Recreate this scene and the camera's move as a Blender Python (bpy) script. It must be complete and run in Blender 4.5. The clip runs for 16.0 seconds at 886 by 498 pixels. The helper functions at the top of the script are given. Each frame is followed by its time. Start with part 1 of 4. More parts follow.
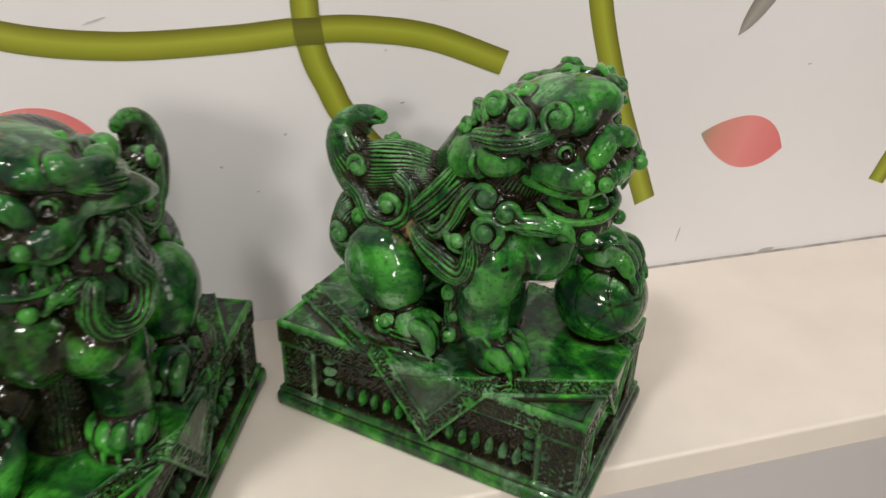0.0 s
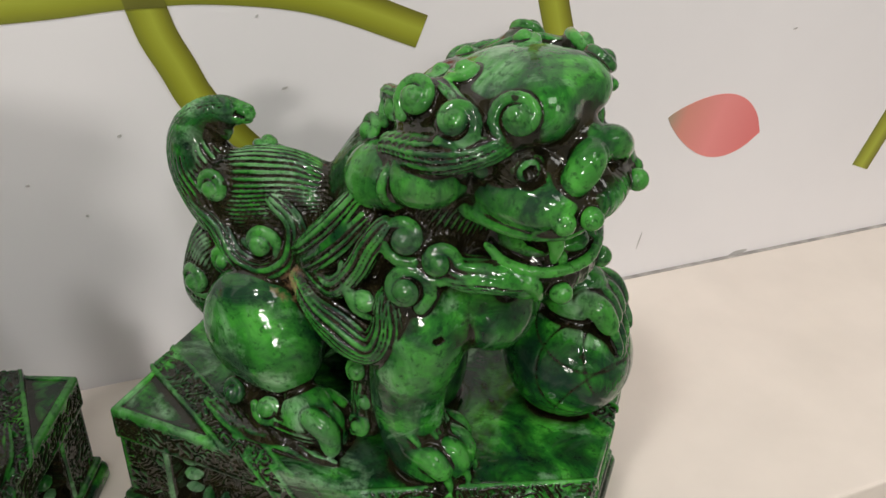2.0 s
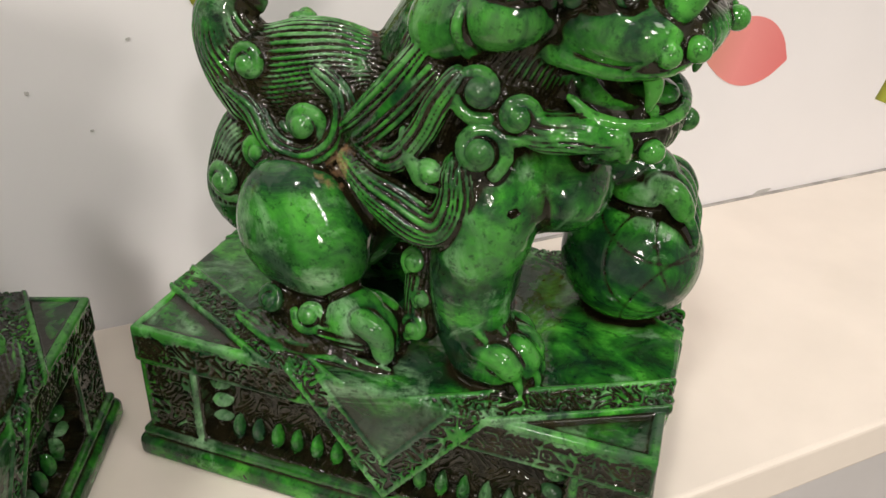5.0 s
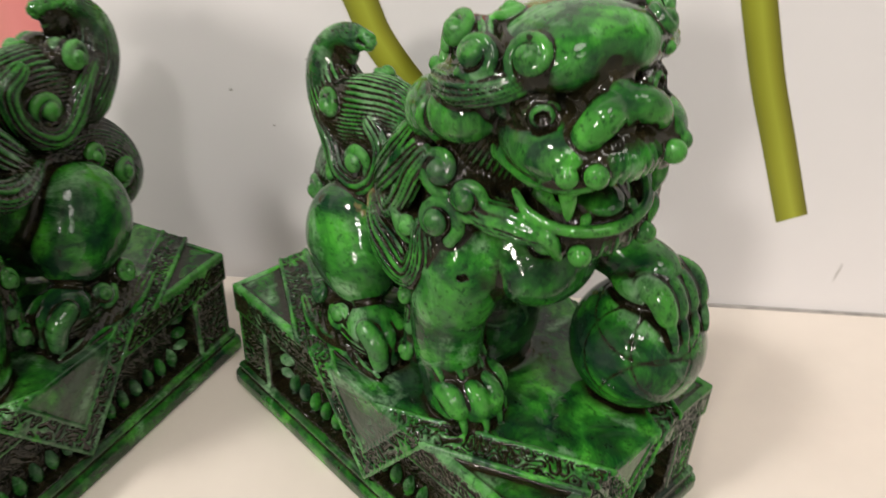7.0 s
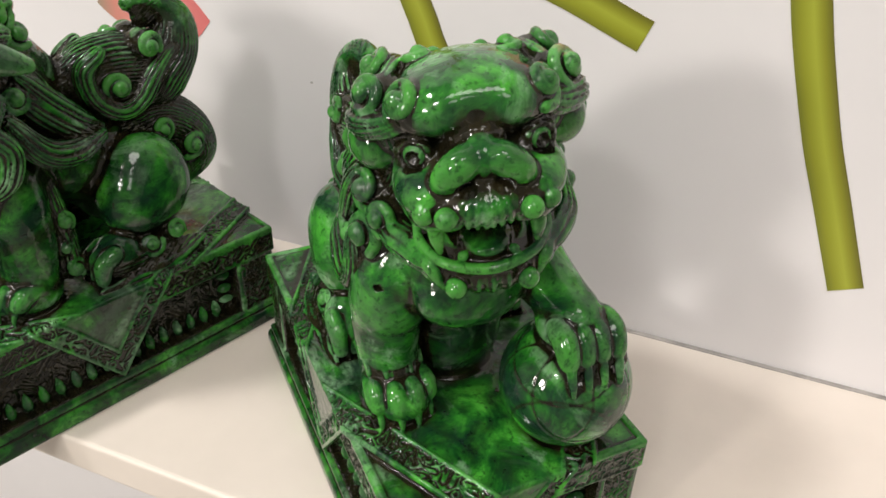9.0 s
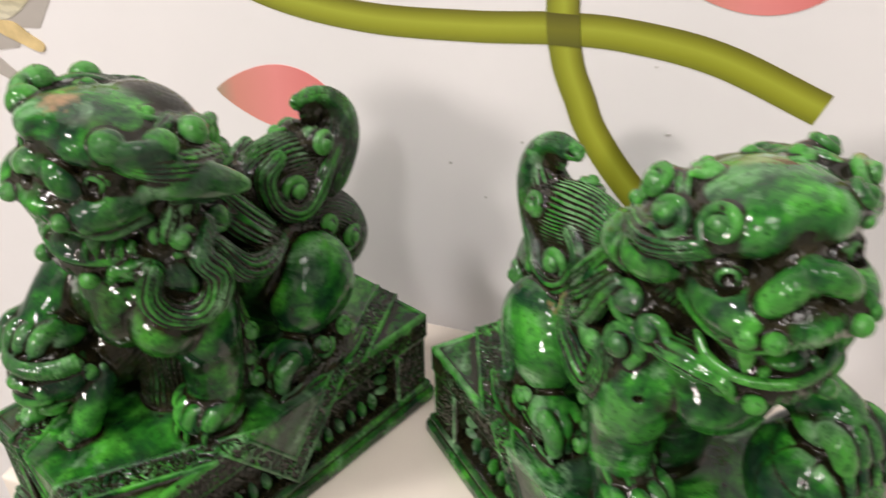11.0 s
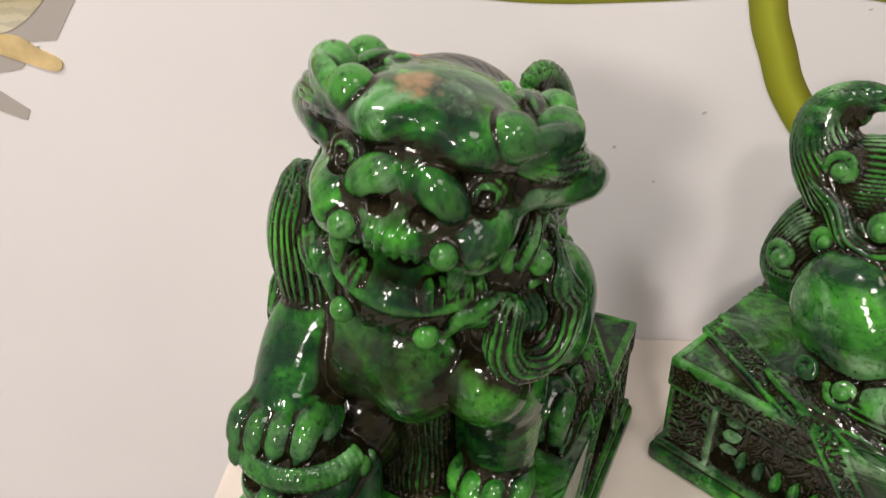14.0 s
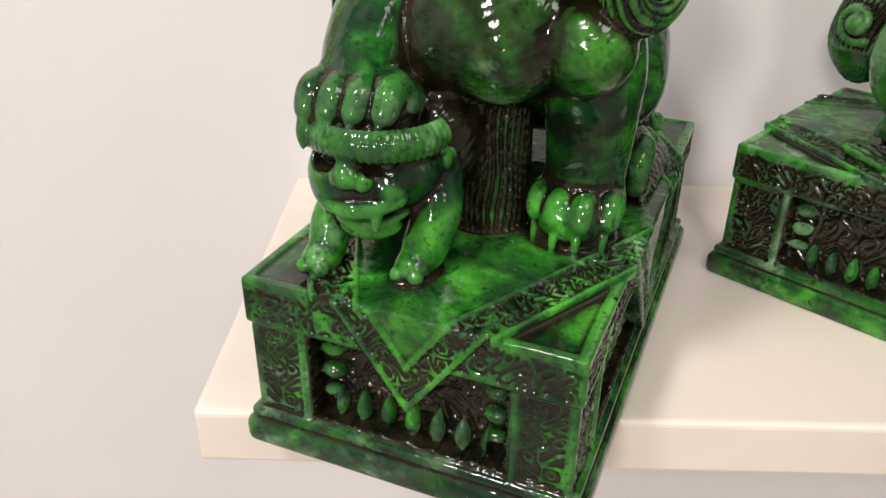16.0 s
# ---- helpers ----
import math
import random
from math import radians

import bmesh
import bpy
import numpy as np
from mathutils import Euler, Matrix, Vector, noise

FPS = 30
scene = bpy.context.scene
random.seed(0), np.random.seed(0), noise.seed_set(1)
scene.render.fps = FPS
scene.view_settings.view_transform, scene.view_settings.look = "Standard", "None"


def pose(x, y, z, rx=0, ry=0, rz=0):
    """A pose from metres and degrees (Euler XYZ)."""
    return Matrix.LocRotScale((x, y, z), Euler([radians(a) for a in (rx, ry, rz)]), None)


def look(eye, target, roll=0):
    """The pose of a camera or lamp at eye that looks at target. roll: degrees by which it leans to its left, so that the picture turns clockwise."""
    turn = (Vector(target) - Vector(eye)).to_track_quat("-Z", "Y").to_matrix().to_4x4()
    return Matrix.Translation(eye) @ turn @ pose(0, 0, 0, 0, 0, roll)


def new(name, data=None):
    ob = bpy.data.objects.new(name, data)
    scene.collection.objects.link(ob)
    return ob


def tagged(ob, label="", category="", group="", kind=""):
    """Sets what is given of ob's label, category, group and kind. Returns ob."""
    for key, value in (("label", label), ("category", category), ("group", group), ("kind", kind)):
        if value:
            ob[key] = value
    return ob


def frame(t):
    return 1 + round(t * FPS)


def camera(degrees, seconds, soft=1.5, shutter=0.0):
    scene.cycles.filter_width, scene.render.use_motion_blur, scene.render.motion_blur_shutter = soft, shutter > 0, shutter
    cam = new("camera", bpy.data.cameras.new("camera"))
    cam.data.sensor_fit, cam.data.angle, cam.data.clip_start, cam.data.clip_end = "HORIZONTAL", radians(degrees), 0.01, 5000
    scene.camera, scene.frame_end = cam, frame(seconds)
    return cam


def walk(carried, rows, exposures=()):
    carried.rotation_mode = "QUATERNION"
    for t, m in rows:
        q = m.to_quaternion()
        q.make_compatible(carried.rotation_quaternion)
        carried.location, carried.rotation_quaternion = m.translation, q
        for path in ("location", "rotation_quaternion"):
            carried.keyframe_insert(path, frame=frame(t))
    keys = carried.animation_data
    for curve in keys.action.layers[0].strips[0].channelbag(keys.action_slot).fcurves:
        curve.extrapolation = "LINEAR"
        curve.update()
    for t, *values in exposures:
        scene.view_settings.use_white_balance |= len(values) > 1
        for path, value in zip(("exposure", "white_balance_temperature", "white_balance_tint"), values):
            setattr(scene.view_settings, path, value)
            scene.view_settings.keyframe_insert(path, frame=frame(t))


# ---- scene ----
cam = camera(57.70, 16.0, shutter=0.4)
PATH = [
    (0, (-0.1029, 0.0819, 1.3140), (0.3961, 1.7505, 0.3307), 1.50),
    (0.5, (-0.0858, 0.1457, 1.2893), (0.5052, 1.7763, 0.2933), 2.19),
    (1, (-0.0728, 0.1752, 1.2795), (0.5609, 1.7860, 0.2776), 2.65),
    (1.5, (-0.0665, 0.1916, 1.2754), (0.5969, 1.7772, 0.2529), 2.54),
    (2, (-0.0624, 0.1996, 1.2763), (0.6225, 1.7686, 0.2422), 2.82),
    (2.5, (-0.0597, 0.2069, 1.2854), (0.6302, 1.7729, 0.2502), 3.20),
    (3, (-0.0623, 0.2132, 1.2750), (0.6449, 1.7704, 0.2382), 3.34),
    (3.5, (-0.0798, 0.2228, 1.2506), (0.6764, 1.7620, 0.2215), 3.31),
    (4, (-0.0904, 0.2278, 1.2366), (0.7232, 1.7453, 0.2191), 3.43),
    (4.2, (-0.0910, 0.2259, 1.2249), (0.7193, 1.7584, 0.2275), 3.11),
    (6.3, (-0.0318, 0.1896, 1.2374), (0.3659, 1.8449, 0.1877), 2.97),
    (6.5, (-0.0108, 0.1859, 1.2446), (0.2714, 1.8587, 0.1852), 3.03),
    (7, (0.0189, 0.1702, 1.2669), (-0.0400, 1.8594, 0.1977), 2.37),
    (7.5, (0.0683, 0.1781, 1.2917), (-0.2738, 1.8221, 0.2052), 1.97),
    (8, (0.1087, 0.1893, 1.3024), (-0.4316, 1.7546, 0.1808), 2.28),
    (8.2, (0.1225, 0.1911, 1.3011), (-0.4616, 1.7385, 0.1766), 2.40),
    (10.3, (0.1013, 0.1594, 1.2826), (-0.4825, 1.7169, 0.1720), 0.61),
    (10.5, (0.0792, 0.1619, 1.2930), (-0.4869, 1.7345, 0.1946), 0.41),
    (11, (0.0221, 0.1689, 1.3110), (-0.5301, 1.7676, 0.2436), -0.27),
    (11.5, (-0.0359, 0.1576, 1.3175), (-0.6321, 1.7496, 0.2639), -1.14),
    (12, (-0.0705, 0.1573, 1.3139), (-0.6823, 1.7481, 0.2674), -3.04),
    (12.5, (-0.1105, 0.1641, 1.3043), (-0.6065, 1.7944, 0.2574), -3.26),
    (13, (-0.1363, 0.1811, 1.2925), (-0.4520, 1.8490, 0.2350), -1.88),
    (13.5, (-0.1525, 0.1919, 1.2897), (-0.3519, 1.8766, 0.2304), -1.04),
    (14, (-0.1598, 0.1890, 1.2737), (-0.2936, 1.8938, 0.2365), -0.91),
    (14.5, (-0.1645, 0.1806, 1.2503), (-0.2766, 1.9067, 0.2463), -0.88),
    (15, (-0.1624, 0.1692, 1.2235), (-0.2782, 1.8951, 0.2196), -0.54),
    (15.5, (-0.1825, 0.1623, 1.1921), (-0.2755, 1.8899, 0.1888), 0.24),
    (16, (-0.1950, 0.1604, 1.1744), (-0.2318, 1.9088, 0.2039), 0.52),
]
walk(cam, [(t, look(eye, target, roll)) for t, eye, target, roll in PATH],
     [(0, 0.0, 6480, 7), (1.5, 0.0, 6340, 7), (3, 0.0, 6380, 7), (3.6, 0.24, 6580, 8), (4.1, 0.38, 6620, 8), (6.5, 0.12, 6650, 8), (7, 0.22, 6600, 8), (8, 0.30, 6450, 8),
      (10.5, 0.42, 6500, 10), (11.2, 0.42, 6550, 11), (12.2, 0.32, 6620, 11), (13, 0.18, 6680, 12), (14.2, 0.22, 6680, 12), (15, 0.40, 6620, 11), (16, 0.36, 6580, 11)])

# ---- world and light ----
SHELF, WALL = 1.0, 0.55
world = bpy.data.worlds.new("world")
scene.world = world
world.use_nodes = True
world.node_tree.nodes["Background"].inputs[0].default_value = (0.9, 0.95, 1.0, 1)
world.node_tree.nodes["Background"].inputs[1].default_value = 0.03


def area_light(name, m, w, h, watts, colour):
    data = bpy.data.lights.new(name, "AREA")
    data.shape, data.size, data.size_y, data.energy, data.color = "RECTANGLE", w, h, watts, colour
    ob = new(name, data)
    ob.matrix_world = m
    return ob


# a lamp across the room to the left, and overhead fill lamps added for highlights
area_light("room_lamp", look((-1.25, -2.3, 2.15), (-0.05, 0.45, 1.1)), 0.36, 0.36, 27, (1.0, 0.93, 0.85))
for lx, ly, wide, watts in ((-0.75, -0.2, 0.2, 14), (0.55, -0.35, 0.5, 5.0), (-0.1, -1.3, 0.25, 11), (1.3, -1.2, 0.5, 4.0)):
    area_light("overhead_fill_lamp", look((lx, ly, 2.56), (lx, ly, 0)), wide, wide, watts, (1.0, 0.96, 0.91))


# ---- materials ----
def mat(name):
    m = bpy.data.materials.new(name)
    m.use_nodes = True
    nt = m.node_tree
    return m, nt, nt.nodes["Principled BSDF"]


def node(nt, kind, **ins):
    n = nt.nodes.new(kind)
    for k, v in ins.items():
        n.inputs[k.replace("_", " ")].default_value = v
    return n


def ramp(nt, src, stops):
    r = nt.nodes.new("ShaderNodeValToRGB")
    els = r.color_ramp.elements
    while len(els) < len(stops):
        els.new(0.5)
    for e, (p, c) in zip(els, stops):
        e.position, e.color = p, (*c, 1)
    nt.links.new(src, r.inputs[0])
    return r.outputs[0]


def mix(nt, fac, a, b, mode="MIX"):
    n = nt.nodes.new("ShaderNodeMix")
    n.data_type, n.blend_type = "RGBA", mode
    for sock, v in ((n.inputs["Factor"], fac), (n.inputs["A"], a), (n.inputs["B"], b)):
        if isinstance(v, bpy.types.NodeSocket):
            nt.links.new(v, sock)
        elif isinstance(v, tuple):
            sock.default_value = (*v, 1)
        else:
            sock.default_value = v
    return n.outputs["Result"]


def bump(nt, bsdf, src, strength, distance):
    b = node(nt, "ShaderNodeBump", Strength=strength, Distance=distance)
    nt.links.new(src, b.inputs["Height"])
    nt.links.new(b.outputs[0], bsdf.inputs["Normal"])


def noise_at(nt, scale, detail=4.0, rough=0.55, warp=0.0):
    tc = nt.nodes.new("ShaderNodeTexCoord")
    n = node(nt, "ShaderNodeTexNoise", Scale=scale, Detail=detail, Roughness=rough, Distortion=warp)
    nt.links.new(tc.outputs["Object"], n.inputs["Vector"])
    return n.outputs["Fac"]


def paint(name, colour, rough, var=0.06, scale=9.0, grain=400.0, depth=0.0004, strength=0.12):
    """A painted or plain surface: soft blotches, fine grain and a light relief."""
    m, nt, b = mat(name)
    low = tuple(c * (1 - var) for c in colour)
    high = tuple(min(1, c * (1 + var * 0.5)) for c in colour)
    c = ramp(nt, noise_at(nt, scale), [(0.35, low), (0.65, high)])
    nt.links.new(c, b.inputs["Base Color"])
    b.inputs["Roughness"].default_value = rough
    bump(nt, b, noise_at(nt, grain, 3), strength, depth)
    return m


def jade_material():
    """Glossy cast resin in marbled greens; its mesh attribute adds antique pigment in the carved grooves and painted
    shade in hollows.
    """
    m, nt, b = mat("green_resin")
    att = nt.nodes.new("ShaderNodeAttribute")
    att.attribute_name = "wash_shade"
    green = ramp(nt, noise_at(nt, 50.0, 7, 0.60, 0.7), [(0.36, (0.003, 0.018, 0.008)), (0.45, (0.008, 0.070, 0.011)), (0.55, (0.026, 0.190, 0.018)), (0.66, (0.080, 0.40, 0.040))])
    pale = ramp(nt, noise_at(nt, 27.0, 7, 0.64, 1.2), [(0.54, (0, 0, 0)), (0.66, (0.95, 0.95, 0.95))])
    n1 = mix(nt, pale, green, (0.22, 0.41, 0.22))
    dark = ramp(nt, noise_at(nt, 34.0, 8, 0.66, 0.9), [(0.46, (0, 0, 0)), (0.64, (0.92, 0.92, 0.92))])
    neg = nt.nodes.new("ShaderNodeMath")
    neg.operation = "MULTIPLY"
    neg.inputs[1].default_value = -1.0
    nt.links.new(att.outputs["Fac"], neg.inputs[0])
    boss = ramp(nt, neg.outputs[0], [(0.04, (0, 0, 0)), (0.40, (0.7, 0.7, 0.7))])
    n1 = mix(nt, boss, n1, (0.075, 0.31, 0.048))
    n2 = mix(nt, dark, n1, (0.008, 0.026, 0.018))
    haze = ramp(nt, noise_at(nt, 22.0, 7, 0.62, 1.4), [(0.52, (0, 0, 0)), (0.66, (0.75, 0.75, 0.75))])
    n2 = mix(nt, haze, n2, (0.045, 0.085, 0.052))
    speck = ramp(nt, noise_at(nt, 380.0, 4, 0.7), [(0.54, (0, 0, 0)), (0.66, (0.7, 0.7, 0.7))])
    n2 = mix(nt, speck, n2, (0.004, 0.022, 0.008))
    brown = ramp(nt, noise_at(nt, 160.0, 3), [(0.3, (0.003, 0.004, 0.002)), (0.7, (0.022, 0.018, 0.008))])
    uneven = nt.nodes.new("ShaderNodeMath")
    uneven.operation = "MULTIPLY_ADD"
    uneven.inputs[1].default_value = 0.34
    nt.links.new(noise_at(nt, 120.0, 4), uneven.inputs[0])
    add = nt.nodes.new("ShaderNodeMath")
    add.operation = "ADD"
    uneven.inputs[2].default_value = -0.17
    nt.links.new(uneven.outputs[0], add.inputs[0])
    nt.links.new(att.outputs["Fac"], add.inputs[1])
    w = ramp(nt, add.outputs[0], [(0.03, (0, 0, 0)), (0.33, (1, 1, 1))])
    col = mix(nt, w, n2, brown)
    chip = ramp(nt, noise_at(nt, 150.0, 2, 0.5), [(0.745, (0, 0, 0)), (0.76, (1, 1, 1))])
    col = mix(nt, chip, col, (0.015, 0.02, 0.008))
    # rubbed patches where the coat has gone down to the tan cast
    tc = nt.nodes.new("ShaderNodeTexCoord")
    for spot, reach in (((-0.020, -0.031, 0.1205), 0.0055), ((0.0535, 0.0175, 0.213), 0.0055)):
        far = nt.nodes.new("ShaderNodeVectorMath")
        far.operation = "DISTANCE"
        far.inputs[1].default_value = spot
        nt.links.new(tc.outputs["Object"], far.inputs[0])
        edge = nt.nodes.new("ShaderNodeMath")
        edge.operation = "MULTIPLY_ADD"
        edge.inputs[1].default_value = 0.016
        nt.links.new(noise_at(nt, 260.0, 3), edge.inputs[0])
        nt.links.new(far.outputs["Value"], edge.inputs[2])
        worn = ramp(nt, edge.outputs[0], [(reach + 0.005, (0.8, 0.8, 0.8)), (reach + 0.009, (0, 0, 0))])
        col = mix(nt, worn, col, (0.42, 0.24, 0.13))
    nt.links.new(col, b.inputs["Base Color"])
    b.inputs["Roughness"].default_value = 0.09
    b.inputs["Specular IOR Level"].default_value = 0.42
    b.inputs["Coat Weight"].default_value = 0.05
    b.inputs["Coat Roughness"].default_value = 0.08
    bump(nt, b, noise_at(nt, 105.0, 3, 0.5), 0.30, 0.0022)
    return m


def print_material(name, stops, across=True, rough=0.5):
    """Printed vinyl: the print runs across or along the sticker by its own map."""
    m, nt, b = mat(name)
    uv = nt.nodes.new("ShaderNodeUVMap")
    uv.uv_map = "UVMap"
    sep = nt.nodes.new("ShaderNodeSeparateXYZ")
    nt.links.new(uv.outputs[0], sep.inputs[0])
    c = ramp(nt, sep.outputs[1 if across else 0], stops)
    nt.links.new(c, b.inputs["Base Color"])
    b.inputs["Roughness"].default_value = rough
    return m


RESIN = jade_material()
WALL_PAINT = paint("wall_vinyl", (0.79, 0.765, 0.785), 0.42, 0.03, 5.0, 220.0, 0.0003, 0.10)
SHELF_PAINT = paint("shelf_lacquer", (0.82, 0.735, 0.665), 0.32, 0.05, 14.0, 300.0, 0.0002, 0.10)
JOINT_GRIME = paint("joint_grime", (0.42, 0.39, 0.37), 0.75, 0.45, 55.0, 500.0, 0.0003, 0.2)
CEILING_PAINT = paint("ceiling_paint", (0.52, 0.51, 0.49), 0.8)
FLOOR_TILE = paint("floor_tile", (0.45, 0.42, 0.38), 0.35, 0.12)
STEM = print_material("stem_print", [(0.0, (0.17, 0.18, 0.012)), (0.25, (0.27, 0.29, 0.015)), (0.55, (0.36, 0.39, 0.035)), (0.8, (0.23, 0.24, 0.012)), (1.0, (0.13, 0.12, 0.01))])
STEM_CROSS = print_material("stem_overlap_print", [(0.0, (0.11, 0.11, 0.01)), (0.5, (0.17, 0.17, 0.012)), (1.0, (0.10, 0.09, 0.008))])
PETAL = print_material("petal_print", [(0.0, (0.33, 0.27, 0.19)), (0.16, (0.62, 0.25, 0.20)), (0.5, (0.76, 0.26, 0.25)), (1.0, (0.68, 0.17, 0.17))], False)
GREY_LEAF = print_material("grey_leaf_print", [(0.0, (0.22, 0.2, 0.17)), (0.5, (0.36, 0.34, 0.31)), (1.0, (0.25, 0.24, 0.22))])
SCUFF = paint("dark_scuff", (0.46, 0.44, 0.43), 0.8)


# ---- mesh helpers ----
def mesh_object(name, bm, material, smooth=False):
    me = bpy.data.meshes.new(name)
    bm.to_mesh(me)
    bm.free()
    me.materials.append(material)
    if smooth:
        me.shade_smooth()
    return new(name, me)


def part(name, bm, material, parent, label="", smooth=False):
    ob = mesh_object(name, bm, material, smooth)
    ob.parent = parent
    if label:
        ob["label"] = label
    return ob


def box(bm, lo, hi, bevel=0.0, segments=3):
    b = bmesh.new()
    bmesh.ops.create_cube(b, size=1.0)
    for v in b.verts:
        v.co = Vector([lo[i] + (v.co[i] + 0.5) * (hi[i] - lo[i]) for i in range(3)])
    if bevel:
        bmesh.ops.bevel(b, geom=b.edges[:], offset=bevel, segments=segments, affect="EDGES", profile=0.5)
    tmp = bpy.data.meshes.new("tmp")
    b.to_mesh(tmp)
    b.free()
    bm.from_mesh(tmp)
    bpy.data.meshes.remove(tmp)
    return bm


# ---- structure ----
def structure(name, lo, hi, material, label, bevel=0.0):
    ob = mesh_object(name, box(bmesh.new(), lo, hi, bevel), material)
    return tagged(ob, label, name.split("_")[0], kind="structure")


structure("wall_north", (-2.2, WALL, 0), (2.2, WALL + 0.12, 2.6), WALL_PAINT, "pale grey-white vinyl wall with printed lotus stems")
# unseen walls and ceiling close the room, greyed to lessen bounced light
structure("wall_south", (-2.2, -3.12, 0), (2.2, -3.0, 2.6), CEILING_PAINT, "unseen light grey wall closing the room")
structure("wall_east", (2.2, -3.12, 0), (2.32, WALL + 0.12, 2.6), CEILING_PAINT, "unseen light grey wall closing the room")
structure("wall_west", (-2.32, -3.12, 0), (-2.2, WALL + 0.12, 2.6), CEILING_PAINT, "unseen light grey wall closing the room")
structure("floor", (-2.32, -3.12, -0.1), (2.32, WALL + 0.12, 0), FLOOR_TILE, "plain beige floor below the shelf")
structure("ceiling", (-2.32, -3.12, 2.6), (2.32, WALL + 0.12, 2.7), CEILING_PAINT, "unseen light grey ceiling closing the room")

shelf = mesh_object("wall_shelf", box(bmesh.new(), (-0.281, 0.362, SHELF - 0.022), (0.95, WALL, SHELF), 0.0022), SHELF_PAINT)
tagged(shelf, "thick cream-white lacquered floating shelf on the wall", "shelf")
# thin bead added to draw the grey grime line at the joint
trim = mesh_object("trim", box(bmesh.new(), (0.09, WALL - 0.0024, SHELF - 0.003), (0.948, WALL + 0.001, SHELF + 0.0007), 0.0003), JOINT_GRIME)
tagged(trim, "thin grey line of grime along the shelf and wall", "trim", kind="structure")


# ---- wall print ----
def spline(pts, n):
    """Catmull-Rom through the points."""
    pts = [np.array(p, float) for p in pts]
    ext = [2 * pts[0] - pts[1], *pts, 2 * pts[-1] - pts[-2]]
    out = []
    for i in range(len(pts) - 1):
        a, b, c, d = ext[i:i + 4]
        for t in np.linspace(0, 1, n, endpoint=False):
            out.append(0.5 * (2 * b + (c - a) * t + (2 * a - 5 * b + 4 * c - d) * t * t + (3 * b - a - 3 * c + d) * t ** 3))
    return np.array(out + [pts[-1]])


def sticker_mesh(name, rows, material, lift):
    """A thin printed sheet on the wall: rows of (x, z) points, each row across the sheet."""
    bm = bmesh.new()
    uvl = bm.loops.layers.uv.new("UVMap")
    n, k = len(rows), len(rows[0])
    vs = [[bm.verts.new((p[0], WALL - lift, p[1])) for p in r] for r in rows]
    for i in range(n - 1):
        for j in range(k - 1):
            try:
                f = bm.faces.new((vs[i][j], vs[i + 1][j], vs[i + 1][j + 1], vs[i][j + 1]))
            except ValueError:
                continue
            for lp, (u, v) in zip(f.loops, ((i, j), (i + 1, j), (i + 1, j + 1), (i, j + 1))):
                lp[uvl].uv = (u / (n - 1), v / (k - 1))
    bmesh.ops.recalc_face_normals(bm, faces=bm.faces[:])
    back = bmesh.ops.extrude_face_region(bm, geom=bm.faces[:])
    for v in back["geom"]:
        if isinstance(v, bmesh.types.BMVert):
            v.co.y = WALL + 0.001
    return mesh_object(name, bm, material)


def stem(pts, width, lift, label):
    c = spline(pts, 10)
    t = np.gradient(c, axis=0)
    t /= np.linalg.norm(t, axis=1)[:, None]
    nrm = np.stack([-t[:, 1], t[:, 0]], 1)
    rows = [[c[i] + nrm[i] * width * s for s in (-0.5, -0.25, 0, 0.25, 0.5)] for i in range(len(c))]
    ob = sticker_mesh("stem_print", rows, STEM, lift)
    return tagged(ob, label, "wall print", "printed stems on the wall")


def petal(tip, end, half, lift, label, material=None, name="petal_print", cat="wall print"):
    """A drop-shaped printed petal from its pointed tip to its round end."""
    a, b = np.array(tip), np.array(end)
    d = b - a
    nrm = np.array([-d[1], d[0]]) / np.linalg.norm(d)
    rows = []
    for s in np.linspace(0, 1, 25):
        w = half * (math.sin(math.pi * min(1, s * 1.02) ** 1.25) ** 0.62 if 0 < s < 0.985 else 0.02)
        rows.append([a + d * s + nrm * w * q for q in (-1, -0.5, 0, 0.5, 1)])
    return tagged(sticker_mesh(name, rows, material or PETAL, lift), label, cat, "printed petals on the wall")


stem([(-0.40, 1.36), (-0.315, 1.262), (-0.262, 1.2225), (-0.21, 1.1995), (-0.1535, 1.1905), (-0.094, 1.1910), (-0.05, 1.1940), (-0.016, 1.1935), (0.026, 1.1865), (0.0740, 1.1680)], 0.0160, 0.0004, "olive green lotus stem printed across the wall")
stem([(-0.050, 1.40), (-0.0495, 1.30), (-0.0490, 1.210), (-0.045, 1.180), (-0.0370, 1.160), (-0.0295, 1.1435), (-0.0120, 1.120), (0.012, 1.095)], 0.0160, 0.0008, "olive green lotus stem printed upright on the wall")
stem([(0.118, 1.34), (0.127, 1.27), (0.136, 1.205), (0.1555, 1.143), (0.173, 1.100), (0.1900, 1.0590)], 0.0162, 0.0004, "olive green lotus stem with a cut lower end")
stem([(0.460, 1.23), (0.425, 1.13), (0.3965, 1.0530)], 0.0165, 0.0004, "olive green lotus stem with a cut lower end")
petal((0.2275, 1.1075), (0.2985, 1.0905), 0.0200, 0.0004, "coral pink lotus petal printed on the wall")
petal((-0.2490, 1.1395), (-0.1690, 1.1395), 0.0195, 0.0004, "coral pink lotus petal printed on the wall")
petal((-0.0070, 1.2250), (0.0760, 1.2310), 0.0200, 0.0004, "coral pink lotus petal printed on the wall")
petal((0.285, 1.243), (0.2415, 1.1770), 0.0075, 0.0004, "grey shaded leaf tip printed on the wall", GREY_LEAF)


